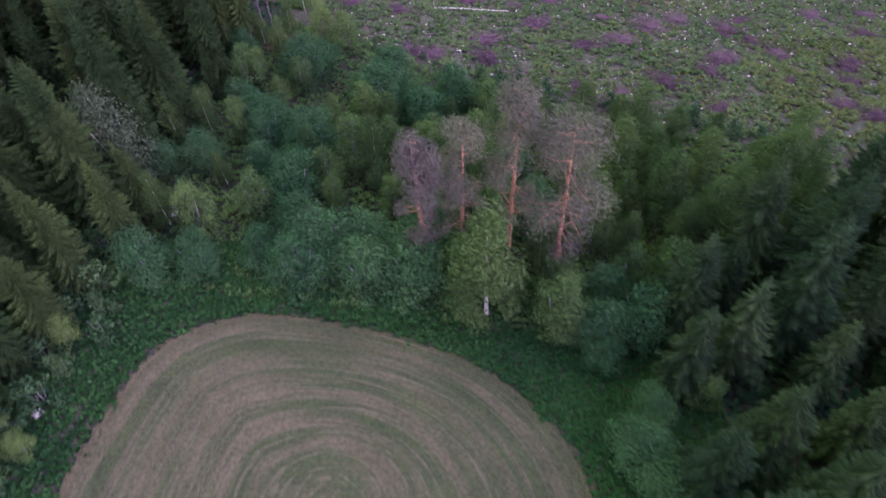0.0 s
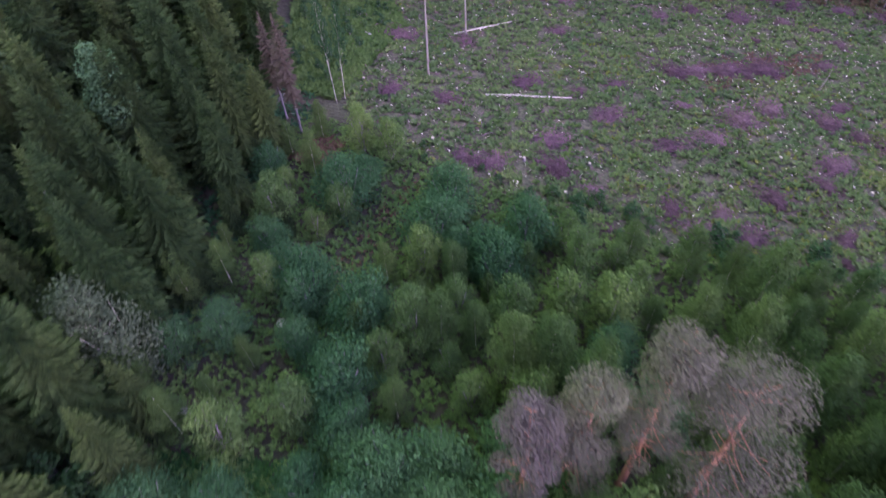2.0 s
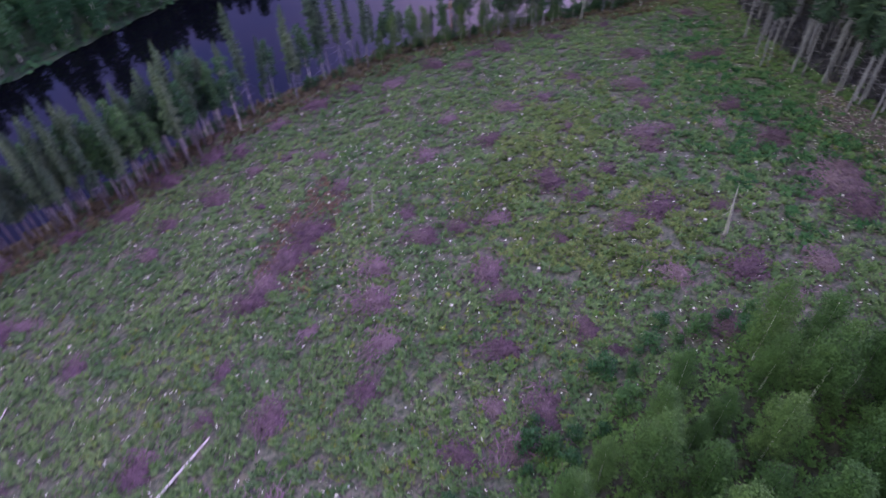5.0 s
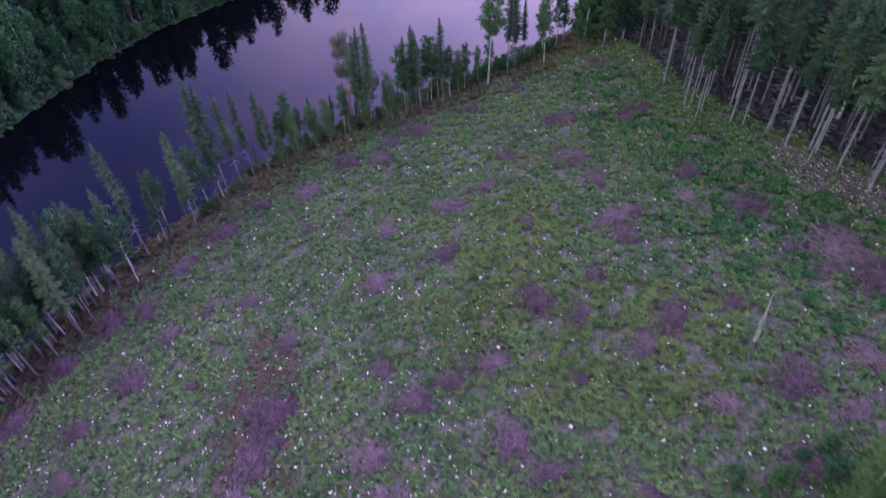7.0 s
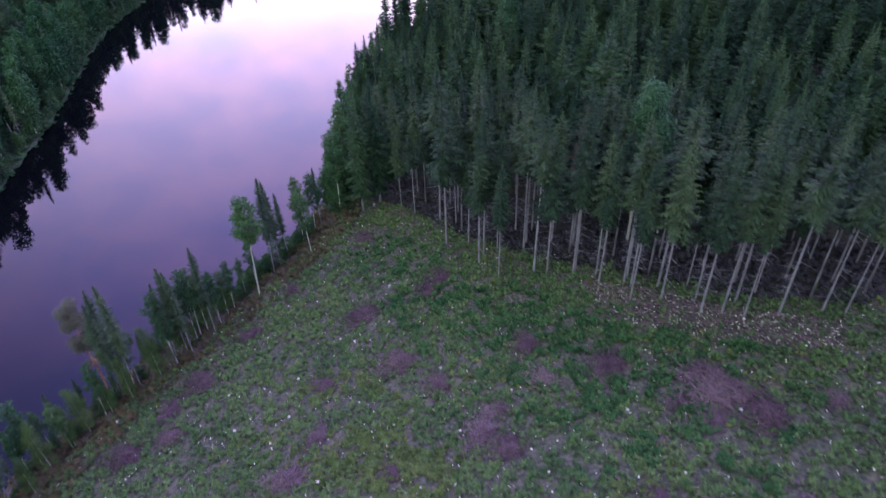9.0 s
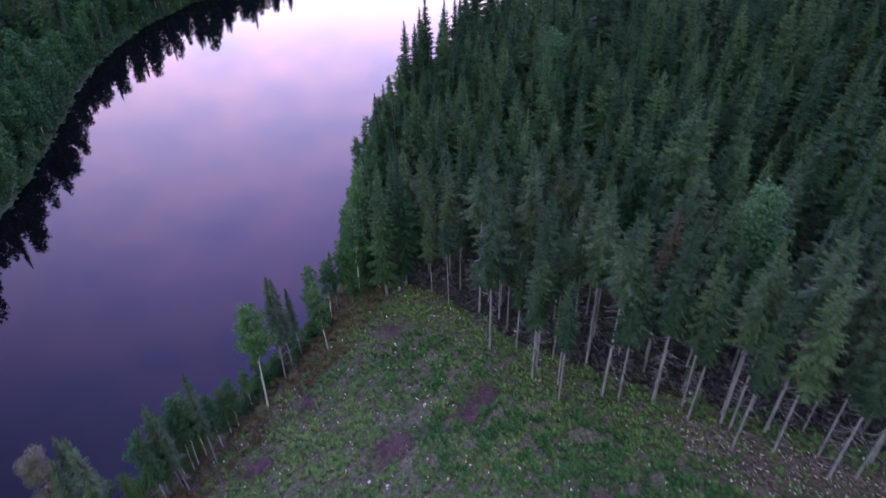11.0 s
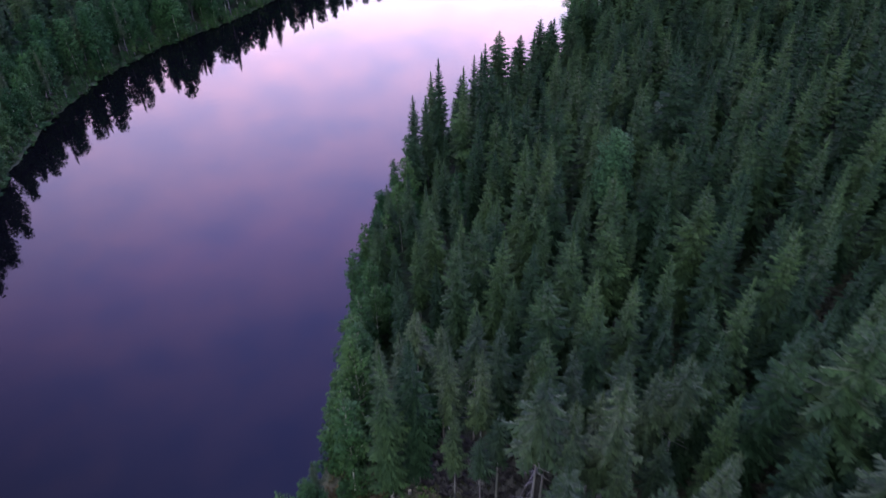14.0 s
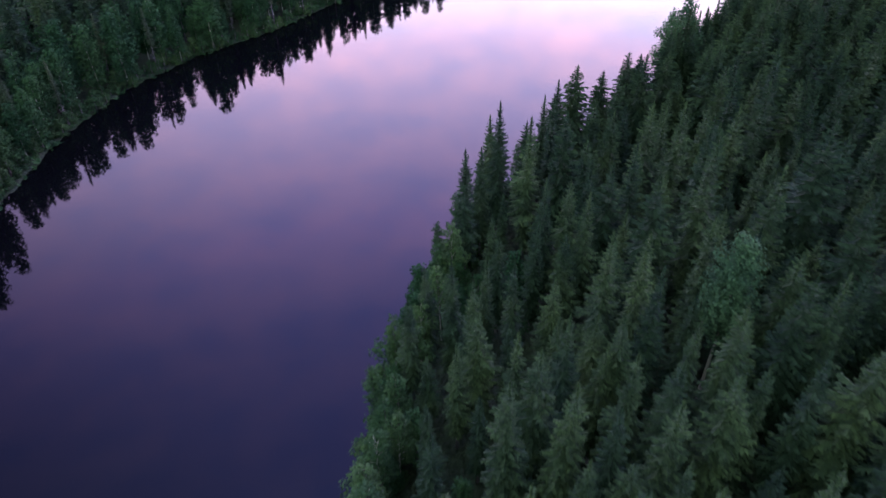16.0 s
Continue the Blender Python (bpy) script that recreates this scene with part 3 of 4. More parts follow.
spruce_kind("rust", 1, 280, 14.0, 5.0, 1.3, RUSTY, "dying rust-brown spruce among green ones", 12, r=0.13, gap=0.7)
leafy_kind("birch", 4, 300, 11.0, (0.40, 1.75, 26), BIRCH, BIRCH_BARK, "slender birch with white trunk and soft green crown", "birch_tree", 1500, 0.125, 0.062)
leafy_kind("fullbirch", 3, 330, 9.5, (0.10, 2.4, 34), LIGHT_LEAF, BIRCH_BARK, "full-crowned green birch in the tree belt", "birch_tree", 7500, 0.076, 0.10, 0.03, 1, 1.1, False)
leafy_kind("bankbirch", 5, 335, 9.5, (0.14, 2.3, 26), FAR_LEAF, BIRCH_BARK, "full-crowned deep green birch across the lake", "birch_tree", 2300, 0.17, 0.09, 0.03, 1, 1.25, False)
leafy_kind("crownbirch", 2, 345, 16.5, (0.42, 2.7, 30), CROWN_LEAF, BIRCH_BARK, "tall round-crowned birch among dark spruces", "birch_tree", 6500, 0.13, 0.14, 0.03, 1, 1.3, False)
leafy_kind("roundbirch", 2, 350, 14.0, (0.52, 2.1, 20), BIRCH, BIRCH_BARK, "tall birch with bare white trunk and round crown on the shore", "birch_tree", 4200, 0.10, 0.075)
leafy_kind("alder", 4, 360, 6.5, (0.08, 2.9, 20), ALDER, SPRUCE_BARK, "bushy dark green alder in the tree belt", "alder_tree", 5200, 0.088, 0.09, 0.03, 3)
leafy_kind("willow", 3, 390, 5.2, (0.05, 3.6, 24), WILLOW, SPRUCE_BARK, "wide grey-green willow beside the hay field", "willow_tree", 8000, 0.088, 0.09, 0.03, 4)
leafy_kind("sapling", 4, 420, 2.4, (0.05, 1.5, 9), BIRCH, SPRUCE_BARK, "low fresh green bush at the wood's edge", "bush", 620, 0.11, 0.03, 0.03, 3)
leafy_kind("greywillow", 1, 450, 10.0, (0.22, 3.6, 30), GREY_LEAF, BIRCH_BARK, "leaning faded willow with thin grey foliage and pale stems", "willow_tree", 6500, 0.10, 0.05, 0.1, 4, 1.1)

COUNT = {}


def plant(key, x, y, h=None, lean=0.0, group="", wide=1.0):
    """One tree of a kind at a place; h is its height."""
    n = COUNT.get(key, 0)
    COUNT[key] = n + 1
    trunk, crown, name, label, own = KINDS[key][n % len(KINDS[key])]
    k = (h or own * (0.86 + 0.28 * ((n * 0.618) % 1))) / own
    root = tree(name, trunk, crown, label, "bush" if name == "bush" else "tree")
    root.matrix_basis = pose(x, y, land_at(x, y) - 0.1, lean * math.cos(n * 1.7), lean * math.sin(n * 1.7), n * 137.5) @ Matrix.Diagonal((k * wide, k * wide, k, 1))
    if group:
        root["group"] = group
    return root


def scatter(rng, poly, gap, tries=4000, keep=lambda x, y: True):
    """Places inside an outline, no two nearer than gap."""
    xs, ys = [p[0] for p in poly], [p[1] for p in poly]
    px, py = rng.uniform(min(xs), max(xs), tries), rng.uniform(min(ys), max(ys), tries)
    ok = away(px, py, poly) < 0
    got, cells = [], {}
    for x, y in zip(px[ok], py[ok]):
        if not keep(x, y):
            continue
        c = (int(x // gap), int(y // gap))
        if any((x - a) ** 2 + (y - b) ** 2 < gap * gap for i in (-1, 0, 1) for j in (-1, 0, 1) for a, b in cells.get((c[0] + i, c[1] + j), ())):
            continue
        cells.setdefault(c, []).append((x, y))
        got.append((float(x), float(y)))
    return got


def wood(name, keys, places, label, seed, heights=(0.85, 1.15)):
    """Trees too many to count, in one mesh."""
    rng = np.random.default_rng(seed)
    leaves, tones, wood_v, wood_f = {}, {}, [], []
    for x, y in places:
        trunk, crown, _, _, own = (lambda ks: ks[rng.integers(len(ks))])(KINDS[keys[rng.integers(len(keys))]])
        k, a = rng.uniform(*heights), rng.uniform(0, 6.28)
        m = np.array([[k * math.cos(a), -k * math.sin(a), 0], [k * math.sin(a), k * math.cos(a), 0], [0, 0, k]])
        o = np.array([x, y, land_at(x, y) - 0.1])
        co = np.empty(len(crown.vertices) * 3, np.float32)
        crown.vertices.foreach_get("co", co)
        leaves.setdefault(crown.materials[0], []).append((co.reshape(-1, 3) @ m.T + o).reshape(-1, 3, 3))
        tones.setdefault(crown.materials[0], []).append(np.full(len(crown.vertices), 1.0 + rng.uniform(0, 1)))
        h = own * k
        tv, tf = tube([o, o + np.array([0, 0, h * 0.5]), o + np.array([0, 0, h * 0.95])], [0.13, 0.06, 0.01], 5)
        s = len(wood_v)
        wood_v += tv
        wood_f += [tuple(i + s for i in q) for q in tf]
    root = tagged(new(name), label, "forest", kind="stuff")
    o = new("trunks", mesh("trunks", wood_v, wood_f, SPRUCE_BARK, True))
    o.parent = root
    for mat, chunks in leaves.items():
        me = soup("crowns", np.concatenate(chunks), mat)
        layer(me, "tone", np.concatenate(tones[mat]))
        o = new("crowns", me)
        o.parent = root


# light versions for the far woods
spruce_kind("farspruce", 4, 500, 16.0, 2.5, 2.4, SPRUCE, "", 0, 3, 0.52, 8, taper=0.7)
spruce_kind("dimspruce", 2, 510, 15.5, 4.0, 2.4, SPRUCE, "", 0, 2, 1.0, 6)
leafy_kind("dimbirch", 2, 540, 11.0, (0.3, 2.8, 12), FAR_LEAF, BIRCH_BARK, "", "birch_tree", 240, 0.44, 0.08, 0.03, 1, 1.3, False)
leafy_kind("farbirch", 5, 520, 11.0, (0.15, 2.6, 16), FAR_LEAF, BIRCH_BARK, "", "birch_tree", 620, 0.29, 0.08, 0.03, 1, 1.25, False)

# ---- forest beside the clearing, towards the lake's far reach ----
EDGE_ROW = [(97.4, 52.2, 18.0), (98.2, 49.7, 17.6), (88.6, 44.2, 20.0), (83.2, 45.0, 19.5), (77.2, 43.1, 16.4), (80.2, 41.5, 18.6), (75.3, 41.5, 12.4), (76.2, 38.4, 19.0), (72.2, 38.9, 19.0), (71.4, 37.8, 16.0), (69.6, 35.8, 19.0), (69.0, 33.6, 6.0), (65.0, 32.9, 18.4), (64.4, 32.5, 16.2), (63.0, 30.6, 19.3), (61.1, 31.4, 17.0), (57.8, 29.7, 16.8), (57.2, 28.0, 18.3), (57.9, 26.2, 19.5), (54.8, 24.4, 18.0), (53.5, 21.4, 15.0)]
EDGE_FILL = [(86.5, 42.8), (81.8, 42.8), (73.6, 42.2), (80.3, 41.4), (78.4, 40.6), (76.0, 35.3), (68.1, 34.1), (62.7, 33.5), (61.9, 28.3), (58.1, 24.2), (52.5, 20.1), (92.0, 46.5), (94.8, 47.6), (66.6, 34.6), (59.6, 29.0), (55.9, 26.8)]
rng = np.random.default_rng(9)
for x, y, h in EDGE_ROW:
    plant("forest" if x > 95 else "edge", x, y, h, 0.6, "spruces along the clearing", 1.0 if h > 10 else 0.8)
for x, y in EDGE_FILL:
    plant("edge", x, y, rng.uniform(11.5, 16.5), 0.8, "spruces along the clearing", 0.9)
# single trees of the forest: place and height
LAKESIDE = [(146.4, 34.3, 14.6), (154.6, 24.2, 14.0), (127.5, 35.2, 12.9), (130, 33.5, 12.5), (122, 38.7, 13.8), (118, 42.5, 13.4), (126.2, 39.9, 11.8), (115.5, 37.3, 13.1), (111.7, 35.4, 13.2), (129.2, 31.8, 14.7), (129.1, 28.5, 15.4), (129.8, 26, 16), (108, 43.2, 17.3), (107.1, 39.6, 16.5), (103.4, 40, 14.4), (105.2, 37.4, 15.5), (100.2, 44.2, 15.5), (99.2, 38.9, 17.2), (101.3, 35.3, 14.4), (112.2, 34.5, 15), (95.7, 36.4, 16), (122.1, 27.9, 17.6), (122.9, 23.6, 19.3), (126.8, 21.8, 18.3), (137.7, 9.1, 18.3), (109, 47.9, 13.6)]
INNER = [(116, 31.7, 17.4), (113, 32, 17.6), (107.5, 29.5, 17.8), (108.3, 25, 17.3), (118.5, 21.1, 17.8), (106.6, 33.4, 16), (103.5, 27, 16.7), (119.8, 16.8, 19), (108.8, 21.2, 15.7), (109.5, 30.8, 15.4), (107.7, 23.4, 17.1), (113.1, 18.3, 18.1), (112.7, 14, 18.3), (108.9, 5.6, 15.7), (109.4, 18.4, 16.1), (107.4, 14.6, 17), (102.6, 14.6, 16.4), (105.3, 28.7, 14.7), (101.8, 21.6, 16.9), (102.9, 24.2, 16.1), (99, 15.8, 16), (106.9, 4.9, 15.4)]
UPPER = [(91.8, 28.2, 17), (93.2, 29.8, 15.6), (94, 32.4, 15.2), (97.6, 30.1, 16.1), (96.7, 33.6, 16.4), (94.1, 23.3, 17.7), (93, 21.7, 17.4), (91.7, 23.9, 15.7), (89, 32.2, 16.4), (88.1, 34.6, 16.8), (90.2, 37.7, 17.1), (87, 40, 19.3), (85.9, 30, 19.5), (83.8, 26.8, 19.7), (82.4, 22.3, 18.4), (80.3, 37.7, 18.2), (77.1, 37.8, 18.8), (75.6, 32.6, 18.2), (77.7, 29.4, 16.9), (71.8, 31.3, 18.2), (73.8, 24.8, 17.5), (69.8, 35.5, 18.5), (78.4, 42.2, 15.4), (88.5, 41.9, 16.6), (66, 32, 16)]
BACK_ROWS = [(52.5, 18), (57, 24), (61, 27.5), (66, 31.5), (72, 36), (78, 40), (84, 43), (94, 47), (99, 50), (104, 52), (104, 48), (94, 39), (84, 34), (76, 28), (69, 22), (62, 16), (57, 9)]
for i, (x, y, h) in enumerate(LAKESIDE + INNER + UPPER):
    plant("edge" if away(x, y, BACK_ROWS) < 3 else "broad" if i % 4 == 1 else "forest", x, y, h, 0.6, "spruces of the lakeside forest", 1.0 + 0.12 * math.sin(i * 2.7))
SINGLE = np.array([(x, y) for x, y, _ in EDGE_ROW + LAKESIDE + INNER + UPPER] + EDGE_FILL + [(113.6, 26.1), (71.5, 29.0)])


def clear_of(x, y, gap):
    return np.hypot(SINGLE[:, 0] - x, SINGLE[:, 1] - y).min() > gap


rng = np.random.default_rng(10)
wood("edge_forest", ["edge"], scatter(rng, BACK_ROWS, 2.6, 4000, lambda x, y: clear_of(x, y, 1.9)), "bare-trunked spruces behind the clearing's edge", 15, (0.68, 0.95))
EAST_WOOD = [(56, 9), (62, 16), (69, 22), (76, 28), (84, 34), (94, 39), (101, 49), (115, 49.5), (125, 47), (132, 43), (139, 39), (145, 34.5), (151, 27), (156, 17.5), (161, 8), (170, -4), (188, -24), (225, -64), (200, -90), (120, -70), (60, -40), (47, 5)]
rng = np.random.default_rng(11)
spots = scatter(rng, EAST_WOOD, 2.8, 20000, lambda x, y: clear_of(x, y, 2.3))
spots.sort(key=lambda p: math.hypot(p[0] - 98, p[1] - 28))
shore = [p for p in spots[:330] if away(*p, LAKE) < 12 and p[0] < 138]
wood("waterside_forest", ["forest", "bankbirch", "forest"], shore, "low spruces and birches along the forest's waterside", 16, (0.55, 0.8))
wood("spruce_forest", ["forest", "forest", "broad"], [p for p in spots[:330] if p not in shore], "dense dark spruce forest beside the lake", 12, (0.68, 0.98))
wood("deep_forest", ["farspruce"], spots[330:620], "dark spruce forest stretching back from the lake", 13, (0.75, 1.12))
wood("distant_forest", ["dimspruce"], spots[620:], "distant spruce forest on the slope", 14, (0.8, 1.12))
plant("crownbirch", 113.6, 26.1, 17.2, 0.5)
plant("crownbirch", 71.5, 29.0, 18.5, 0.5)
rng = np.random.default_rng(17)
for k in range(22):
    plant("forest", 158.5 + 0.85 * k + rng.uniform(-0.6, 0.6), 9.5 - 1.18 * k + rng.uniform(-1.5, 0.3), rng.uniform(14, 18), 0.6, "spruces of the lakeside forest")
plant("crownbirch", 160.6, 7.6, 18, 0.5)
plant("crownbirch", 163.0, 4.6, 18.5, 0.5)
plant("rust", 74.4, 33.6, 16.5)
for x, y, h in ((99.4, 55, 12.5), (102.6, 54.6, 11), (105, 52.9, 13), (108, 52.4, 12), (110.5, 51.8, 11), (113, 51.0, 10), (115.2, 49.4, 9.4), (119, 48.6, 9), (122.9, 46.4, 9), (126, 45.8, 9.5), (129.4, 43.2, 10), (135, 41, 10)):
    plant("birch", x, y, h, 2.0, "birches on the lake shore", 1.2)

rng = np.random.default_rng(19)
for k in range(14):
    plant("sapling", 99.5 + 0.55 * k + rng.uniform(-0.6, 0.6), 55.6 - 0.22 * k + rng.uniform(-1.3, 0.5), rng.uniform(1.6, 3.4), 2, "bushes along the near shore", 1.1)
fringe = []
for k in range(110):
    x = 104 + 56 * k / 109
    y = float(np.interp(x, [p[0] for p in NEAR_SHORE], [p[1] for p in NEAR_SHORE]))
    fringe.append((x - rng.uniform(0.2, 1.6), y - rng.uniform(0.3, 2.0)))
wood("waterside_bushes", ["sapling"], fringe, "green bushes along the forest's waterside", 18, (0.8, 1.9))
wood("waterside_birches", ["birch", "bankbirch"], fringe[3::5], "birches leaning over the water before the forest", 20, (0.65, 0.95))

# ---- trees along the near shore ----
WEST_SHORE = ((26, 107.5, 13), (28.5, 106.3, 11), (30.5, 105.8, 14), (32.5, 105, 12), (33.6, 103.2, 13), (36.6, 103.4, 11), (39.4, 102.6, 13.5), (34.9, 103.6, 12), (38, 102.3, 12), (40.9, 101.8, 12.8), (42.3, 101.3, 14.8), (44.3, 101, 13.2), (46.4, 100.4, 11))
for i, (x, y, h) in enumerate(WEST_SHORE):
    plant("birch" if i % 4 == 3 else "slim", x, y, h, 2.0, "trees along the near shore")
    plant("slim" if i % 4 == 3 else "birch", x - 1.4, y + 0.1, h * 0.8, 2.0, "trees along the near shore")
for x, y, h in ((50.4, 98.2, 15.6), (55.2, 94.8, 13.4), (61.7, 94.0, 15.1), (64.9, 92.0, 11.8), (65.1, 89.9, 11.7), (62.8, 92.6, 13.6), (60.4, 94.0, 16.0), (78.2, 82.0, 12.7), (76.2, 79.8, 14.3), (78.6, 79.0, 5.2), (77.5, 76.1, 11.5), (79.2, 75.0, 12.2), (81.0, 72.0, 12.0), (89.4, 64.8, 13.8), (91.0, 63.9, 12.4), (97.4, 57.9, 8.8), (75.7, 81.6, 12.9), (78.6, 74.4, 11.7), (52.4, 97.0, 10.5), (57.2, 95.6, 9.0), (48.2, 98.8, 12), (44.8, 100.6, 13), (67.4, 90.2, 8.5), (92.4, 62.8, 9.6)):
    plant("slim", x, y, h, 1.5, "trees along the near shore")
for x, y, h in ((46.4, 97.2, 11.3), (54.6, 98.0, 9.4), (58.4, 94.6, 9.9), (69.4, 88.4, 9.2), (68.8, 89.4, 7.0), (71.0, 87.6, 6.3), (80.8, 74.0, 10.2), (84.4, 69.8, 7.6), (91.5, 60.0, 10.2), (94.6, 60.6, 10), (96.4, 58.8, 9.4), (77.6, 76.0, 10.7), (81.2, 73.6, 9.9), (82.6, 71.4, 8.3), (46.8, 100.6, 10), (73.4, 83.0, 7.6), (70.4, 85.8, 7.2), (83.4, 71.6, 7), (76.9, 80.6, 9), (86.9, 68.4, 6), (88.2, 67.0, 6.5)):
    plant("birch", x, y, h, 2.5, "trees along the near shore", 1.1)
plant("roundbirch", 85.9, 66.9, 14.2, 3.0, "trees along the near shore", 1.45)
for x, y, h in ((70.6, 85.6, 6.2), (68.6, 87.4, 6.8), (73.6, 82.4, 5.4), (66.4, 88.6, 5.5), (80.4, 74.8, 8.6), (82.2, 72.9, 8.0), (79.0, 76.2, 8.4), (77.0, 77.8, 7.2), (84.2, 70.6, 6.4), (75.0, 80.6, 6.2)):
    plant("fullbirch", x, y, h, 2.0, "trees along the near shore", 0.8)
plant("fullbirch", 72.0, 84.4, 6.6, 2.0, "trees along the near shore", 0.8)
rng = np.random.default_rng(22)
for k in range(150):
    u = k / 149
    i = 5.5 + 6.5 * u
    a, c = NEAR_SHORE[int(i)], NEAR_SHORE[int(i) + 1]
    f = i - int(i)
    x, y = a[0] + f * (c[0] - a[0]) - rng.uniform(0.2, 2.2), a[1] + f * (c[1] - a[1]) - rng.uniform(0.2, 2.2)
    if k % 5 or k > 105:
        plant("sapling", x, y, rng.uniform(0.7, 1.9) + 0.8 * (x > 84), 2, "bushes along the near shore")
    else:
        plant(("slim", "birch", "slim")[k // 5 % 3], x, y, rng.uniform(3.5, 8), 2.5, "trees along the near shore", 0.9)
rng = np.random.default_rng(21)
row = []
for k in range(60):
    x = -55 + 88 * k / 59 + rng.uniform(-1, 1)
    row.append((x, float(np.interp(x, [-60, -20, 8, 22, 36], [130, 120, 115, 110.5, 105])) - rng.uniform(0.5, 5.0)))
rng = np.random.default_rng(24)
row += scatter(rng, [(14, 111), (22, 105.5), (30, 101.5), (40, 98), (46, 98.5), (48, 101.5), (36, 105.5), (22, 110)], 1.7, 900)
wood("shore_wood", ["slim", "birch", "slim"], row, "thin spruces and birches along the near shore", 23, (0.75, 1.1))

# ---- the far shore ----
FAR_WOOD = [(x, y + 0.8) for x, y in FAR_SHORE[2:18]] + [(300, 10), (280, 120), (150, 190), (0, 250)]
rng = np.random.default_rng(31)
spots = scatter(rng, FAR_WOOD, 2.3, 26000)
dist = away(np.array([p[0] for p in spots]), np.array([p[1] for p in spots]), LAKE)
front = sorted([p for p, d in zip(spots, dist) if d < 6], key=lambda p: math.hypot(p[0] - 150, p[1] - 95))
near_back = [p for p, d in zip(spots, dist) if 6 <= d < 18 and p[0] > 55]
back = [p for p, d in zip(spots, dist) if p[0] > 0 and (6 <= d < 18 and p[0] <= 55 or 18 <= d < 45)]
for i, (x, y) in enumerate(front[:170]):
    plant(("bankbirch", "bankbirch", "slim", "bankbirch", "bankbirch", "bankbirch")[i % 6], x, y, rng.uniform(7.5, 12.5), 1.5, "trees of the far shore", rng.uniform(0.85, 1.1))
low = []
for i in range(20, 200):
    u = i / 210 * (len(FAR_SHORE) - 4) + 2
    a, c = FAR_SHORE[int(u)], FAR_SHORE[int(u) + 1]
    f = u - int(u)
    low.append((a[0] + f * (c[0] - a[0]) + rng.uniform(-1, 1), a[1] + f * (c[1] - a[1]) + rng.uniform(0.5, 2.0)))
wood("far_bushes", ["sapling"], low, "low green bushes on the far bank", 34, (0.6, 1.4))
wood("mixed_forest", ["farbirch", "farspruce", "farbirch"], front[170:] + near_back, "mixed birch and spruce forest across the lake", 32, (0.65, 0.95))
wood("hinterland_forest", ["dimbirch", "dimspruce"], back, "mixed forest behind the far shore", 33, (0.65, 0.95))

NORTH_WEST = [(-78, 112), (-45, 128), (-24, 121), (-12.5, 122), (-12.5, 132), (-8, 137.5), (7, 144), (26, 143.5), (18, 185), (-78, 180)]
rng = np.random.default_rng(35)
wood("north_west_forest", ["farspruce", "forest", "farbirch"], sorted(scatter(rng, NORTH_WEST, 3.3, 6000), key=lambda p: math.hypot(p[0], p[1] - 125))[:270], "dark mixed forest round the lake's western end", 36, (0.7, 1.0))

# ---- forest west of the clearing and the field ----
WEST_WOOD = [(-25.5, 12), (-25.5, 20), (-25, 28), (-24.5, 34), (-22, 42), (-19.5, 50), (-18, 58), (-18.5, 66), (-20.5, 80), (-23, 95), (-27, 114), (-90, 125), (-90, -20), (-30, -20)]
rng = np.random.default_rng(41)
WEST_TREES = [(-21.2, 55.3, 12.6), (-19.4, 57.8, 12.3), (-17.6, 58.6, 9.8), (-19.1, 52.3, 11.9), (-25.5, 43.3, 14), (-22, 38.4, 15.4), (-15.4, 49.4, 4.6), (-21, 44.2, 13.6), (-19.1, 49.5, 6), (-23.2, 33.2, 15)]
for x, y, h in WEST_TREES:
    plant("big", x, y, h, 1.0, "trees of the western forest", 0.9)
spots = scatter(rng, WEST_WOOD, 3.0, 9000, lambda x, y: min(math.hypot(x - a, y - b) for a, b, _ in WEST_TREES) > 2.4)
spots.sort(key=lambda p: -p[0])
for i, (x, y) in enumerate(spots[:45]):
    plant("big", x, y, rng.uniform(8.5, 17), 1.5, "trees of the western forest", rng.uniform(0.65, 1.05))
wood("western_forest", ["big"], spots[45:115], "dense spruce forest west of the field", 42, (0.55, 1.05))
wood("outer_forest", ["dimspruce"], [p for p in spots[115:] if p[0] > -70], "spruce forest farther west", 43)
CORNER = [(-26, 98), (-16, 98), (-12, 104), (-4, 108), (6, 110), (8, 113.5), (-20, 119), (-45, 126)]
wood("corner_wood", ["slim", "birch", "slim", "forest"], scatter(rng, CORNER, 2.9, 2500)[:70], "dense trees in the corner of the clearing", 44, (0.65, 1.05))
plant("rust", -15.8, 62.0, 12)
plant("rust", -17.4, 64.5, 11)
plant("crownbirch", -25.4, 54.1, 13.8, 2)
for x, y in scatter(rng, [(-26, -5), (-26.5, 30), (-22, 33), (-19, 28), (-21.5, 22), (-24, 10)], 1.7, 800):
    plant(("sapling", "alder", "sapling")[int(x * 7) % 3], x, y, rng.uniform(1.2, 3.4), 2, "bushes along the field's edge")
plant("greywillow", -22.7, 37.5, 10.5, 6)

# ---- spruces east of the field ----
EAST_GROUP = [(12.5, -6), (12.5, 11), (13, 18), (13.5, 22), (16, 26), (22, 28), (30, 29.5), (36, 27), (40, 20), (46, 12), (48, -10), (30, -16)]
rng = np.random.default_rng(51)
for x, y in scatter(rng, EAST_GROUP, 3.4, 4000)[:72]:
    plant("eastern", x, y, rng.uniform(8.5, 14.5), 0.8, "spruces east of the field", 1.0)
for x, y, h in ((10.2, 14.2, 4.2), (11.2, 12.0, 3.6), (11.4, 16.6, 3.2), (9.6, 20.6, 3.0), (7.6, 22.6, 2.2), (10.8, 8.5, 3.5)):
    plant("willow", x, y, h, 1, "willows of the tree belt")

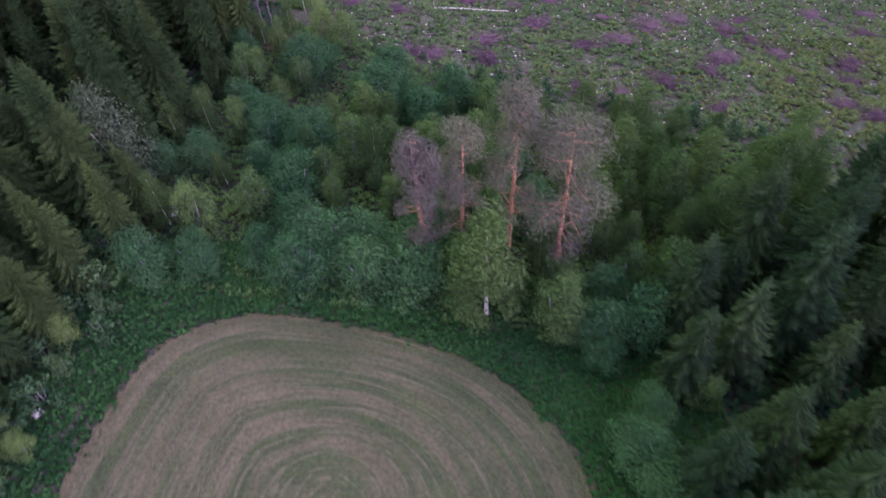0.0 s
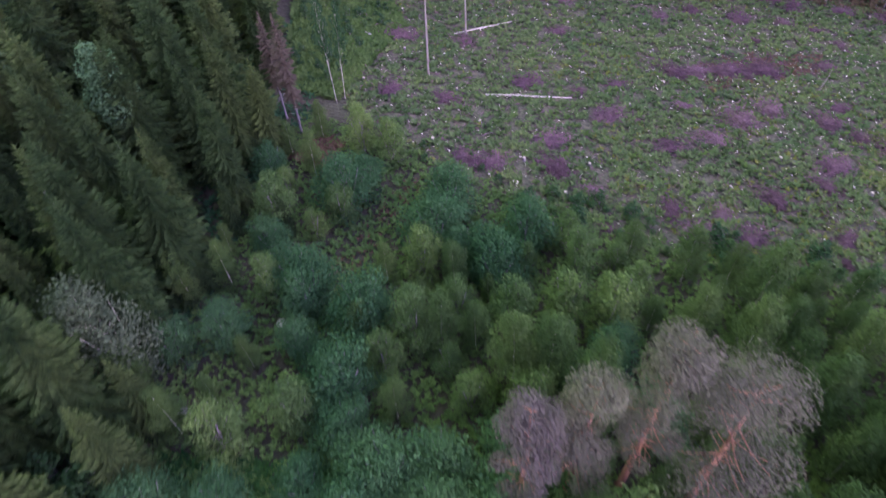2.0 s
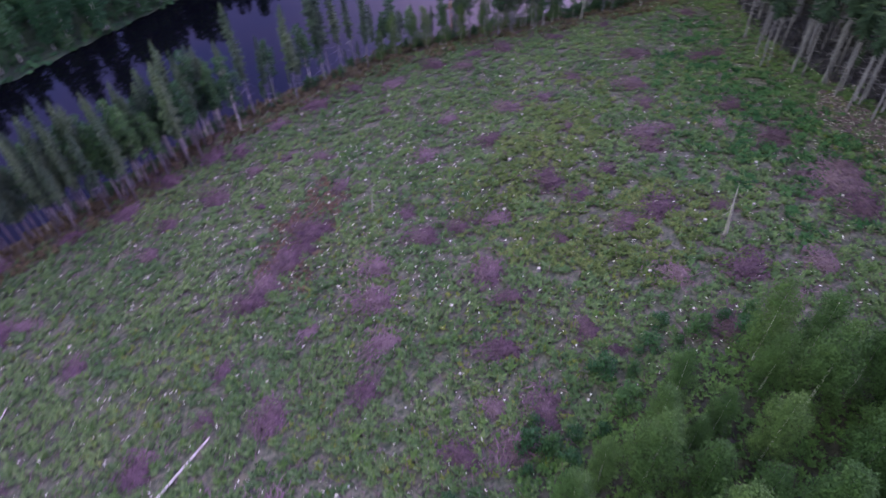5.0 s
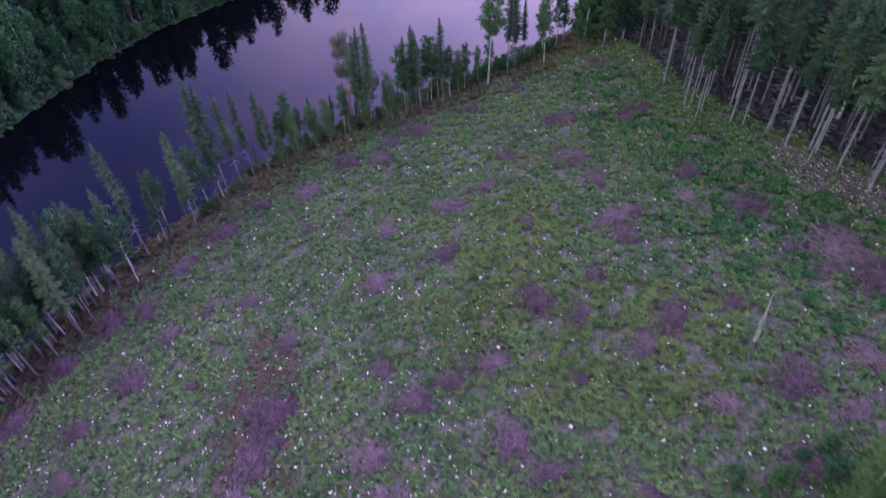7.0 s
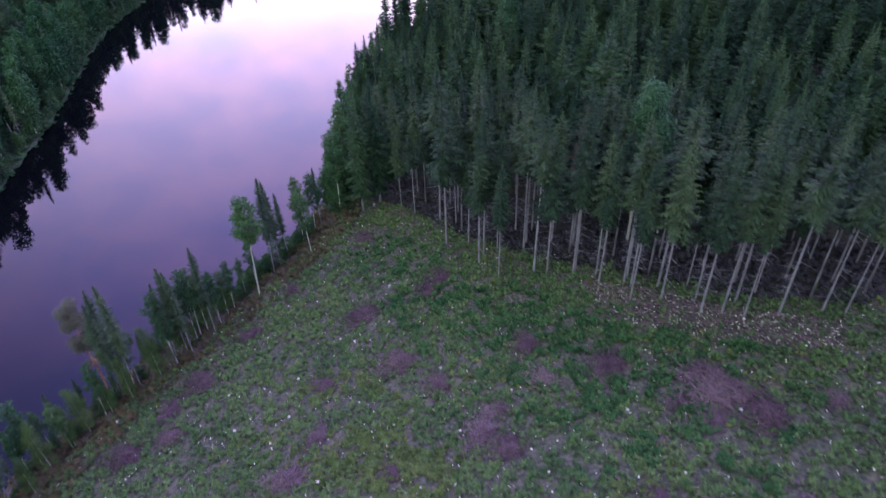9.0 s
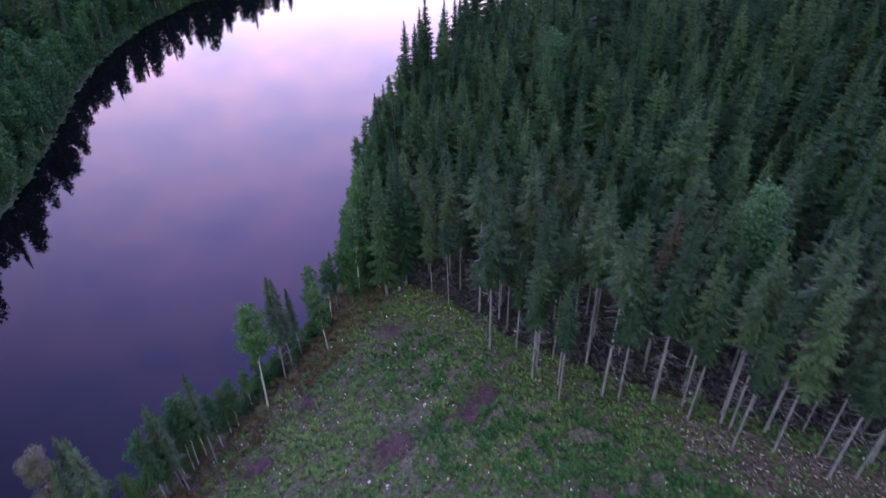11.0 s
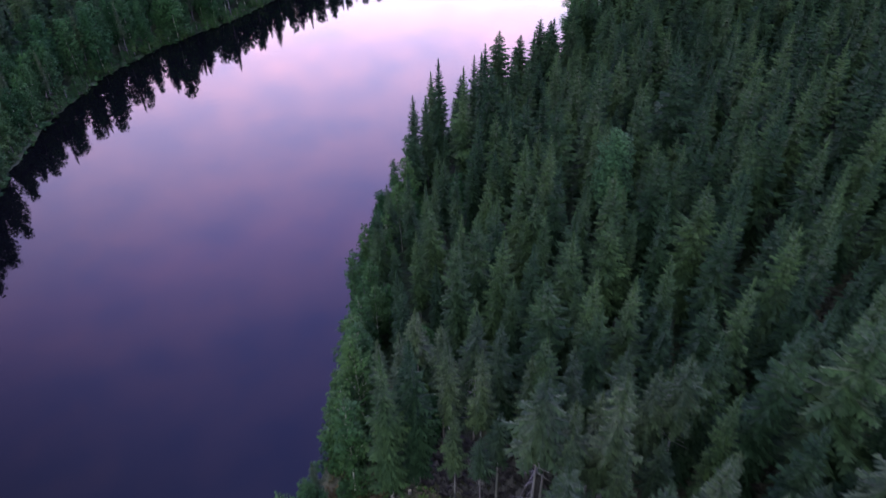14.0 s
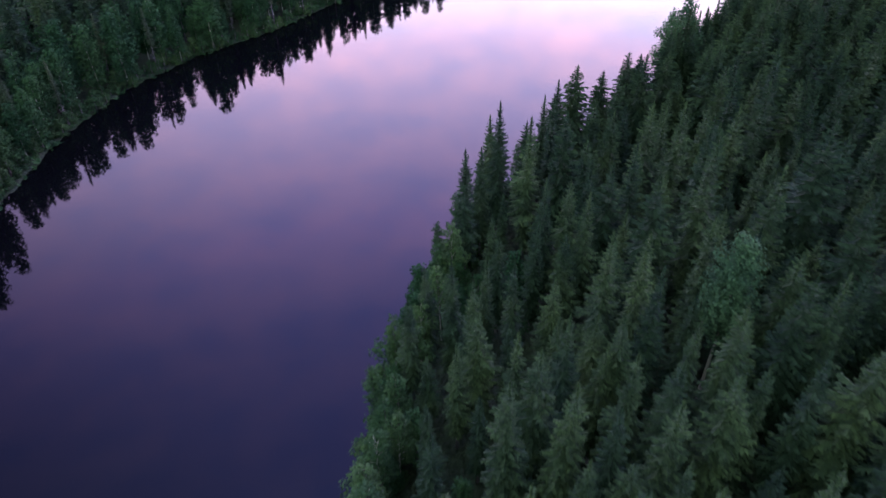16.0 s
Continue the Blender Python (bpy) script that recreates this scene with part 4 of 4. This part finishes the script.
for x, y, h in ((-23.5, 27.4, 11), (-21.0, 30.2, 9.5), (-24.1, 23.5, 9), (-20.8, 33.8, 8), (-27.9, 29.7, 12)):
    plant("big", x, y, h, 1.0, "trees of the western forest", 0.95)

# ---- leafy belt between field and clearing ----
BELT = [(-22, 28), (-12, 28.5), (-4, 26), (3, 24.5), (8, 21.5), (12, 21), (20, 28), (28, 33), (28, 37), (25, 40.5), (18, 43), (11, 45.5), (2, 50.5), (-5, 55.5), (-13, 63), (-17, 58), (-19, 48), (-22, 40)]
TRACK = [(-6, 55.5), (-5.6, 54.2), (-8, 50.5), (-9.8, 46.5), (-12, 43.5), (-13, 44.9), (-11.3, 47.5), (-9.4, 51.7), (-7.2, 55.3)]
rng = np.random.default_rng(61)
for i, (x, y) in enumerate(scatter(rng, BELT, 2.5, 4000, lambda x, y: away(x, y, TRACK) > 1.7)):
    kind = noise.noise((x * 0.13, y * 0.13, 3.0))
    if x < 0 and y < 33 and x > -13:
        plant("willow", x, y, rng.uniform(3.6, 5.4), 1, "willows of the tree belt")
    elif x > 9 and y > 29:
        plant("fullbirch", x, y, rng.uniform(5.0, 9.5), 1, "birches of the tree belt")
    elif y > 41 and x < 8:
        plant(("fullbirch", "alder", "willow")[i % 3], x, y, rng.uniform(3.0, 5.6), 1, "bushes of the tree belt")
    elif kind > 0.12:
        plant("willow", x, y, rng.uniform(3.4, 5.2), 1, "bushes of the tree belt", 0.9)
    else:
        plant(("alder", "alder", "fullbirch")[i % 3], x, y, rng.uniform(3.2, 6.4), 1, "bushes of the tree belt")
for kind, x, y, h in (("fullbirch", 3.5, 33.7, 8.9), ("fullbirch", 1.3, 35.8, 8.4), ("fullbirch", -0.6, 36.1, 8.7), ("fullbirch", -4.8, 38.7, 6.6), ("alder", -13, 33.9, 4.5), ("willow", -3.1, 46.6, 3.9), ("willow", -0.7, 44.7, 4.2), ("alder", 3.3, 48.5, 3.2), ("alder", 7.5, 45.1, 3.8), ("fullbirch", 19.1, 41.2, 5.2), ("alder", -11.7, 51, 4.3), ("willow", -13.6, 43.9, 4.7), ("fullbirch", -9.6, 39.4, 4.8), ("fullbirch", 13.7, 38.0, 6.0), ("fullbirch", 19.1, 39.7, 4.6)):
    plant(kind, x, y, h, 1, "single trees of the belt")
plant("fullbirch", 2.6, 24.6, 11, 1, "", 1.2)
plant("fullbirch", 16.3, 33, 8.5, 1)
plant("fullbirch", 18.4, 30, 9, 1)
EDGE = [(-12, 64), (-4.5, 57), (2.5, 52), (11.5, 47), (18.5, 44.5), (26, 41.5), (28, 36), (31, 33), (33, 36), (29, 43), (20, 48), (12, 51), (3, 56), (-3, 60)]
for i, (x, y) in enumerate(scatter(rng, EAST_GROUP, 2.6, 3000)[:60]):
    plant("alder", x, y, rng.uniform(2.2, 4.2), 1, "bushes under the eastern spruces")
for x, y in scatter(rng, EDGE, 1.5, 900)[:95]:
    plant("sapling", x, y, rng.uniform(0.9, 2.6) if y - 0.4 * x < 52 else 1.0, 2, "saplings at the clearing's edge")
for x, y in scatter(rng, [(-22, 108), (-20, 90), (-17.5, 68), (-14, 70), (-10, 84), (-8, 96), (-4, 108), (-6, 114)], 1.5, 900)[:90]:
    plant("sapling", x, y, rng.uniform(0.8, 1.9), 2, "saplings at the clearing's edge")

# ---- low things of the clearing ----
rng = np.random.default_rng(71)


def tufts(name, places, mat, label, size, blades=6, category="plants"):
    """Low leafy tufts over the ground, too many to count."""
    pts = np.array(places)
    z = land(pts[:, 0], pts[:, 1])
    n = len(pts)
    out = np.empty((n, blades, 3, 3))
    s = size * rng.uniform(0.5, 1.5, n)
    for b in range(blades):
        a = rng.uniform(0, 6.283, n)
        ln, up = s * rng.uniform(0.6, 1.2, n), s * rng.uniform(0.3, 1.1, n)
        w = s * rng.uniform(0.25, 0.5, n)
        base = np.stack([pts[:, 0], pts[:, 1], z + 0.04], 1)
        dx, dy = np.cos(a), np.sin(a)
        out[:, b, 0] = base + np.stack([-dy * w, dx * w, up * 0.25], 1)
        out[:, b, 1] = base + np.stack([dy * w, -dx * w, up * 0.25], 1)
        out[:, b, 2] = base + np.stack([dx * ln, dy * ln, up], 1)
    return tagged(new(name, soup(name, out.reshape(-1, 3, 3), mat)), label, category, kind="stuff")


def strewn(poly, count, keep=None):
    xs, ys = [p[0] for p in poly], [p[1] for p in poly]
    px, py = rng.uniform(min(xs), max(xs), count), rng.uniform(min(ys), max(ys), count)
    ok = away(px, py, poly) < 0
    px, py = px[ok], py[ok]
    if keep is not None:
        k = keep(px, py)
        px, py = px[k], py[k]
    return np.stack([px, py], 1)


def dry(x, y):
    """Withered patches."""
    n = np.array([noise.noise((a * 0.11, b * 0.11, 4.0)) + 0.35 * noise.noise((a * 0.5, b * 0.5, 1.0)) for a, b in zip(x, y)])
    return (away(x, y, LAKE) > 4) & (n > 0.12)


SLASH = [(52, 21), (58, 28), (63, 31.5), (68, 36), (61, 36.5), (55, 31), (49, 23)]


def lumpy(x, y):
    """Growth stands in clumps with gaps between."""
    n = np.array([noise.noise((a * 0.9, b * 0.9, 2.0)) + 0.28 * noise.noise((a * 0.25, b * 0.25, 8.0)) for a, b in zip(x, y)])
    return (away(x, y, LAKE) > 4) & (n > -0.09 + np.clip((x - 80) * 0.01, 0, 0.12) + 0.5 * rng.uniform(-0.3, 0.3, len(n))) & ((away(x, y, SLASH) > 0) | (rng.uniform(0, 1, len(n)) < 0.3))


BARE = [(40, 80.5), (38.5, 75.5), (31, 73.6), (24, 71.5), (23.5, 78.5), (32, 81)]
OLIVE_BAND = [(71, 67), (60, 64.5), (50, 67), (38, 67), (29, 60), (26, 49), (32, 40), (40, 35), (46, 44), (53, 52), (62, 55), (70, 61)]
LUSH_SIDE = [(89, 52.5), (80, 48.5), (70, 43), (63, 36.5), (54, 30), (49, 30), (46, 37), (53, 43.5), (62, 47), (76, 52)]


def patchy(x, y, poly, soft, level, scale=0.3, shift=0.0):
    """True inside a band with a broken, uneven edge."""
    n = np.array([noise.noise((a * scale, b * scale, shift)) + 0.5 * noise.noise((a * 1.1, b * 1.1, shift)) for a, b in zip(x, y)])
    return n * soft - away(x, y, poly) * 0.25 > level


def herb_places(x, y):
    bare = patchy(x, y, BARE, 1.2, 0.1, 0.5, 3.0)
    olive = patchy(x, y, OLIVE_BAND, 2.2, 0.9, 0.22, 6.0)
    return lumpy(x, y) & (~bare | (rng.uniform(0, 1, len(x)) < 0.25)) & (~olive | (rng.uniform(0, 1, len(x)) < 0.45))


tufts("herbs", strewn(CLEARING, 190000, herb_places), HERB, "low green herbs and young shoots in clumps over the clearing", 0.28, 6)
tufts("young_shoots", strewn(CLEARING, 11000, herb_places), LIGHT_LEAF, "fresh light green shoots standing among the herbs", 0.36, 6)
tufts("lush_herbs", strewn([(92, 56), (76, 55), (60, 51), (42, 42), (36, 32), (48, 26), (56, 29), (66, 36), (80, 45), (92, 50)], 30000, lambda x, y: patchy(x, y, LUSH_SIDE, 3.2, 0.1, 0.35, 9.0) & lumpy(x, y)), LUSH, "deep green lush growth towards the spruces", 0.34, 6)
tufts("olive_grass", strewn(OLIVE_BAND, 40000, lambda x, y: patchy(x, y, OLIVE_BAND, 2.2, 0.9, 0.22, 6.0) & lumpy(x, y)), OLIVE, "olive and yellow-green grass in broken patches", 0.27, 6)
tufts("pale_grass", strewn(CLEARING, 26000, lambda x, y: dry(x, y) & (y < 80 - 0.2 * x)), OLIVE, "pale dry grass between the herbs", 0.24, 5)
tufts("russet_grass", strewn(BARE, 2600, lambda x, y: patchy(x, y, BARE, 1.2, 0.1, 0.5, 3.0)), RUSSET, "russet dead growth on bare ground", 0.2, 5)
tufts("track_litter", strewn(TRACK, 900), RUSSET, "reddish-brown bare track through the tree belt", 0.16, 5)
tufts("russet_corner", strewn([(-16.5, 58), (-14, 61.5), (-12, 60), (-13.5, 57)], 700), RUSSET, "reddish-brown dead grass at the wood's corner", 0.3, 5)
tufts("fresh_grass", strewn([(-22, 106), (-20, 88), (-18, 70), (-13, 68), (-10, 78), (-7, 88), (-9, 98), (-4, 107)], 14000), LIGHT_LEAF, "fresh green grass in the clearing's corner", 0.42, 6)
tufts("withered_grass", strewn(CLEARING, 12000, dry), YELLOW, "yellowed grass between the herbs", 0.24, 5)
BANK = [(-60, 123), (8, 108), (36, 97), (52, 90), (66, 82), (78, 68), (88, 58), (97, 50), (106, 58), (92, 73), (83, 84), (58, 101), (24, 114), (-60, 134)]
tufts("sedge", strewn(BANK, 42000, lambda x, y: (away(x, y, LAKE) > 0.1) & (away(x, y, LAKE) < 7)), SEDGE, "brown sedge and heath along the water's edge", 0.45)
MARGIN = [(-30, -20), (-30, 30), (-20, 32), (0, 30), (16, 22), (16, -20)]
tufts("tall_grass", strewn(MARGIN, 105000, lambda x, y: away(x, y, FIELD) > rng.normal(0, 0.25, len(x))), MEADOW, "fresh green grass round the hay field", 0.21, 5)
tufts("bank_grass", strewn([(x, y - 1.2) for x, y in FAR_SHORE[:18]] + [(x, y + 4.5) for x, y in FAR_SHORE[17::-1]], 42000, lambda x, y: away(x, y, LAKE) > -0.45), FAR_LEAF, "green grass on the far bank", 0.5)
FLOOR = [(-24, 28), (12, 22), (30, 33), (26, 42), (-5, 58), (-16, 66)]
tufts("forest_undergrowth", strewn([(-60, -10), (-60, 100), (-17, 85), (-15, 66), (-22, 34), (-24, 10)], 26000), DEEP_LEAF, "dark green undergrowth below the western spruces", 0.3)
tufts("spruce_undergrowth", strewn(EAST_GROUP, 16000), DEEP_LEAF, "dark green undergrowth below the eastern spruces", 0.28)
# real litter, but its purple-grey tint imitates the dim haze among the trunks
tufts("litter", strewn(BACK_ROWS, 26000), LITTER, "litter and dead branches under the spruces, dark purple haze in their colour", 0.4)
tufts("undergrowth", strewn(FLOOR, 24000), ALDER, "dark green undergrowth below the tree belt", 0.26)


def brush_pile(seed):
    """A heap of dead twigs."""
    r = np.random.default_rng(seed)
    out = []
    for _ in range(680):
        a, d = r.uniform(0, 6.28), abs(r.normal(0, 0.6))
        c = np.array([d * math.cos(a), d * math.sin(a), max(0.04, 0.5 * math.exp(-d * d * 1.4) * r.uniform(0.3, 1.1))])
        b, ln = r.uniform(0, 6.28), r.uniform(0.12, 0.55)
        way = np.array([math.cos(b) * ln, math.sin(b) * ln, r.normal(0, 0.12)])
        side = np.array([-math.sin(b), math.cos(b), 0]) * r.uniform(0.014, 0.032)
        up = np.array([0, 0, 0.035])
        p, q = c - way / 2, c + way / 2
        out += [(p - side, p + side, q), (p + side, p + up, q), (p + up, p - side, q)]
    return soup("brush_heap", np.array(out), TWIG)


PILES = [brush_pile(600 + i) for i in range(4)]
PILES_NEAR = [(35.4, 67.7), (32.2, 64.0), (38.2, 48.3), (49.1, 33.7), (36.3, 58.9), (38.2, 76.7), (31.2, 76.0), (48.1, 92.7), (35.1, 98.6), (61.4, 43.9), (66.3, 61.7), (53.8, 50.5), (45.4, 71.0), (43.3, 82.8), (60.5, 83.5), (58.7, 88.0), (53.4, 90.6), (42.1, 93.6), (39.3, 89.2), (40.3, 96.5), (28.8, 92.4), (29.0, 99.7), (66.5, 80.3), (70.1, 76.4), (72.6, 73.1), (78.1, 68.1), (83.9, 62.8), (75.1, 56.5), (90.3, 53.4), (65.8, 54.5), (75.7, 49.2), (56.8, 44.0), (55.7, 39.0), (61.1, 52.1), (43.0, 41.9), (40.6, 46.4), (33.5, 43.2), (35.5, 38.9)]
PILES_FAR = [(38.4, 33.8), (27.4, 54.1), (29.1, 56.8), (34.4, 61.6), (27.0, 75.2), (56.5, 65.9), (60.0, 63.3), (42.6, 56.4), (49.3, 64.9), (40.7, 53.0), (29.6, 38.9), (53.1, 71.9), (33.8, 90.3), (-2.1, 58.2), (0.1, 57.7), (5.4, 57.0), (15.9, 60.4), (23.9, 63.9), (23.6, 75.4), (13.8, 51.9), (15.3, 49.0), (18.8, 48.3), (8.1, 54.1), (4.7, 72.4), (-0.6, 82.1), (-7.8, 83.6), (-8.5, 69.5), (-3.4, 68.6), (11.6, 65.6), (22.7, 52.9), (14.2, 72.4), (18.1, 107.1), (24.2, 103.3), (11.0, 97.5), (20.3, 61.3), (26.1, 47.9), (21.2, 75.4), (5.5, 61.4)]
for i, (x, y) in enumerate(PILES_NEAR + PILES_FAR + scatter(rng, CLEARING, 8, 220, lambda x, y: away(x, y, LAKE) > 4)[:26] + [(49.9, 36.2), (48.4, 32.4), (26.2, 74.8), (30.4, 74.9), (51.4, 49.4), (47.4, 34.8), (50.7, 32.8), (52.0, 33.6), (46.2, 31.6), (27.6, 66.0)]):
    o = tagged(new("brush_heap", PILES[i % 4]), "low heap of purple-brown dead twigs on the clearing", "brush heap", "brush heaps of the clearing")
    k = (1.3 if i < 76 or i > 101 else 0.7) + 0.95 * ((i * 0.618) % 1)
    o.matrix_basis = pose(x, y, land_at(x, y), 0, 0, i * 77) @ Matrix.Diagonal((k * 1.25, k * 0.85, k * 0.55, 1))


def build_stump(seed):
    r = np.random.default_rng(seed)
    h, w = r.uniform(0.2, 0.4), r.uniform(0.09, 0.15)
    v, f = tube([(0, 0, -0.1), (0, 0, 0.08), (0.01, 0, h)], [w * 1.5, w * 1.05, w], 8)
    cv, cf = tube([(0.01, 0, h), (0.012, 0, h + 0.02)], [w * 0.93, w * 0.92], 8)
    return mesh("bark", v, f, SPRUCE_BARK), mesh("cut_face", cv, cf, STUMP_TOP)


STUMPS = [build_stump(700 + i) for i in range(4)]
for i, (x, y) in enumerate(scatter(rng, CLEARING, 4.6, 1500, lambda x, y: away(x, y, LAKE) > 4)[:110]):
    root = tagged(new("tree_stump"), "short cut stump with pale top on the clearing", "stump", "stumps of the clearing")
    for part_name, me in zip(("bark", "cut_face"), STUMPS[i % 4]):
        o = new(part_name, me)
        o.parent = root
    root.matrix_basis = pose(x, y, land_at(x, y), 0, 0, i * 50)


def chips(name, places, mat, label, lo, hi):
    """Pale splinters and stones strewn about, too many to count."""
    out = []
    for (x, y), z in zip(places, land(places[:, 0], places[:, 1])):
        s, a = rng.uniform(lo, hi), rng.uniform(0, 6.28)
        c = np.array([x, y, z + 0.12 + s * 0.5])
        ax = np.array([math.cos(a), math.sin(a), rng.normal(0, 0.6)]) * s
        sd = np.array([-math.sin(a), math.cos(a), 0]) * s * rng.uniform(0.12, 0.6)
        up = np.array([0, 0, s * rng.uniform(0.15, 0.6)])
        p = [c + ax, c + sd, c - ax, c - sd, c + up, c - up]
        for i, j, k in ((0, 1, 4), (1, 2, 4), (2, 3, 4), (3, 0, 4), (1, 0, 5), (2, 1, 5), (3, 2, 5), (0, 3, 5)):
            out.append((p[i], p[j], p[k]))
    tagged(new(name, soup(name, np.array(out), mat)), label, "debris", kind="stuff")


def twigs(name, places, mat, label):
    """Fine dead twigs lying all about, too many to count."""
    n = len(places)
    a, ln = rng.uniform(0, 6.283, n), rng.uniform(0.15, 0.5, n)
    base = np.stack([places[:, 0], places[:, 1], land(places[:, 0], places[:, 1]) + rng.uniform(0.1, 0.3, n)], 1)
    way = np.stack([np.cos(a) * ln, np.sin(a) * ln, rng.normal(0, 0.1, n)], 1)
    side = np.stack([-np.sin(a), np.cos(a), np.zeros(n)], 1) * 0.03
    up = np.array([0, 0, 0.05])
    p, q = base - way, base + way
    out = np.stack([np.stack([p - side, p + side, q], 1), np.stack([p + side, p + up, q], 1), np.stack([p + up, p - side, q], 1)], 1)
    tagged(new(name, soup(name, out.reshape(-1, 3, 3), mat)), label, "twigs", kind="stuff")


twigs("dead_twigs", strewn(CLEARING, 30000, lambda x, y: away(x, y, LAKE) > 3), TWIG, "fine purple-brown dead twigs strewn over the clearing")
twigs("bare_twigs", strewn(BARE, 700), TWIG, "dead twigs on the bare ground")
twigs("slash_twigs", strewn(SLASH, 5000), TWIG, "dead twigs at the foot of the spruces")
chips("wood_debris", strewn(CLEARING, 12000, lambda x, y: away(x, y, LAKE) > 4), CUT_WOOD, "pale splinters and wood scraps strewn over the clearing", 0.035, 0.14)
chips("wood_scraps", strewn([(18, 70), (28, 58), (42, 62), (50, 74), (40, 92), (22, 97)], 1300), CUT_WOOD, "pale wood scraps lying thick on the clearing", 0.04, 0.16)
chips("slash_debris", strewn(SLASH, 2600), CUT_WOOD, "pale logging waste at the foot of the spruces", 0.03, 0.13)


def log(x0, y0, x1, y1, r, label):
    a, b = Vector((x0, y0, land_at(x0, y0) + r + 0.1)), Vector((x1, y1, land_at(x1, y1) + r + 0.1))
    v, f = tube([a, a.lerp(b, 0.35) + Vector((0, 0, 0.05)), a.lerp(b, 0.7), b], [r, r * 0.9, r * 0.75, r * 0.45], 8)
    tagged(new("fallen_log", mesh("fallen_log", v, f, GREY_WOOD, True)), label, "log")


log(0.7, 69.6, 9.1, 69.4, 0.11, "long pale fallen trunk lying on the clearing")
log(-1.6, 84.6, 5.6, 89.0, 0.10, "pale fallen trunk lying near the snags")


def snag(x, y, h, r, tilt, turn, label):
    rr = np.random.default_rng(int(x * 10) + 900)
    v, f = stem(rr, h, r, 0.004, 7 if h > 6 else 2, 0.4, 0.95)
    o = tagged(new("dead_snag", mesh("dead_snag", v, f, DEAD_WOOD, True)), label, "dead tree")
    o.matrix_basis = pose(x, y, land_at(x, y) - 0.1, tilt, 0, turn)


snag(-4.7, 74.0, 16.4, 0.12, 1.0, 40, "tall thin branchless dead trunk standing on the clearing")
snag(-0.2, 84.6, 16.0, 0.11, 1.5, 200, "tall thin dead trunk standing beside a fallen one")
snag(35.0, 71.3, 3.0, 0.10, 6, 30, "broken pale dead stem standing on the clearing")
snag(39.4, 41.0, 5.8, 0.16, 4, 190, "leaning grey dead stem on the clearing")
plant("birch", -13.3, 67.6, 12, 3, "", 0.55)
plant("birch", -12.6, 68.4, 11, 3, "", 0.55)


def boulder(x, y, s, label):
    bm = bmesh.new()
    bmesh.ops.create_icosphere(bm, subdivisions=2, radius=s)
    for v in bm.verts:
        v.co *= 1 + 0.25 * noise.noise(v.co * 1.7 / s + Vector((x, y, 0)))
        v.co.z *= 0.65 if s < 0.8 else 0.16
    me = bpy.data.meshes.new("boulder")
    bm.to_mesh(me)
    bm.free()
    me.materials.append(STONE)
    tagged(new("boulder", me), label, "boulder").matrix_basis = pose(x, y, land_at(x, y) + (s * 0.3 if s < 0.8 else 0.06))


boulder(-19.7, 34.4, 0.45, "pale boulder in the undergrowth")
boulder(-23.6, 17.8, 0.35, "pale rounded boulder beside the hay field")
boulder(-11.5, 83.5, 0.95, "flat grey rock on the clearing")
boulder(-15.0, 40.9, 0.35, "pale boulder between bushes")


# ---- the four pines ----
def pine(x, y, h, spread, seed, lean, label, thick=0.21):
    r = np.random.default_rng(seed)
    limbs, blobs = [], []
    for k in range(24):
        u = r.uniform(0.32, 0.98)
        a, ln = k * 2.4 + r.uniform(-0.4, 0.4), spread * (1.15 - 0.75 * max(0, u - 0.6) / 0.4) * r.uniform(0.55, 1.0)
        p = (0, 0, h * u)
        q = (ln * math.cos(a), ln * math.sin(a), h * u + ln * r.uniform(-0.25, 0.2))
        limbs.append((p, q, 0.045))
        size = spread * (0.56 if u > 0.6 else 0.36)
        blobs.append((tuple(0.8 * c + 0.2 * d for c, d in zip(q, p)), (size, size, size * 0.92)))
    v, f = stem(r, h, thick, 0.012, 14, 0.3, 0.6, limbs)
    crown = soup("crown", leaf_cloud(r, blobs, 15000, 0.060), PINE)
    root = tree("pine_tree", mesh("trunk", v, f, PINE_BARK, True), crown, label)
    root.matrix_basis = pose(x, y, land_at(x, y) - 0.1, lean, 0, seed * 40)
    root["group"] = "pines beside the hay field"
    return root


pine(77.4, 83.2, 12.6, 1.25, 5, 1, "red-trunked pine standing on the lake shore", 0.12)["group"] = ""
pine(-1.3, 28.3, 13.6, 1.4, 1, 1, "red-trunked pine with narrow faded grey-purple crown")
pine(1.3, 28.9, 13.9, 1.5, 2, 1, "red-trunked pine with dull faded crown")
pine(4.5, 29.4, 16.2, 1.5, 3, 1, "tall red-trunked pine with bare upper stem")
pine(7.6, 27.9, 14.4, 2.6, 4, 2, "broad red-trunked pine with bare grey lower limbs")
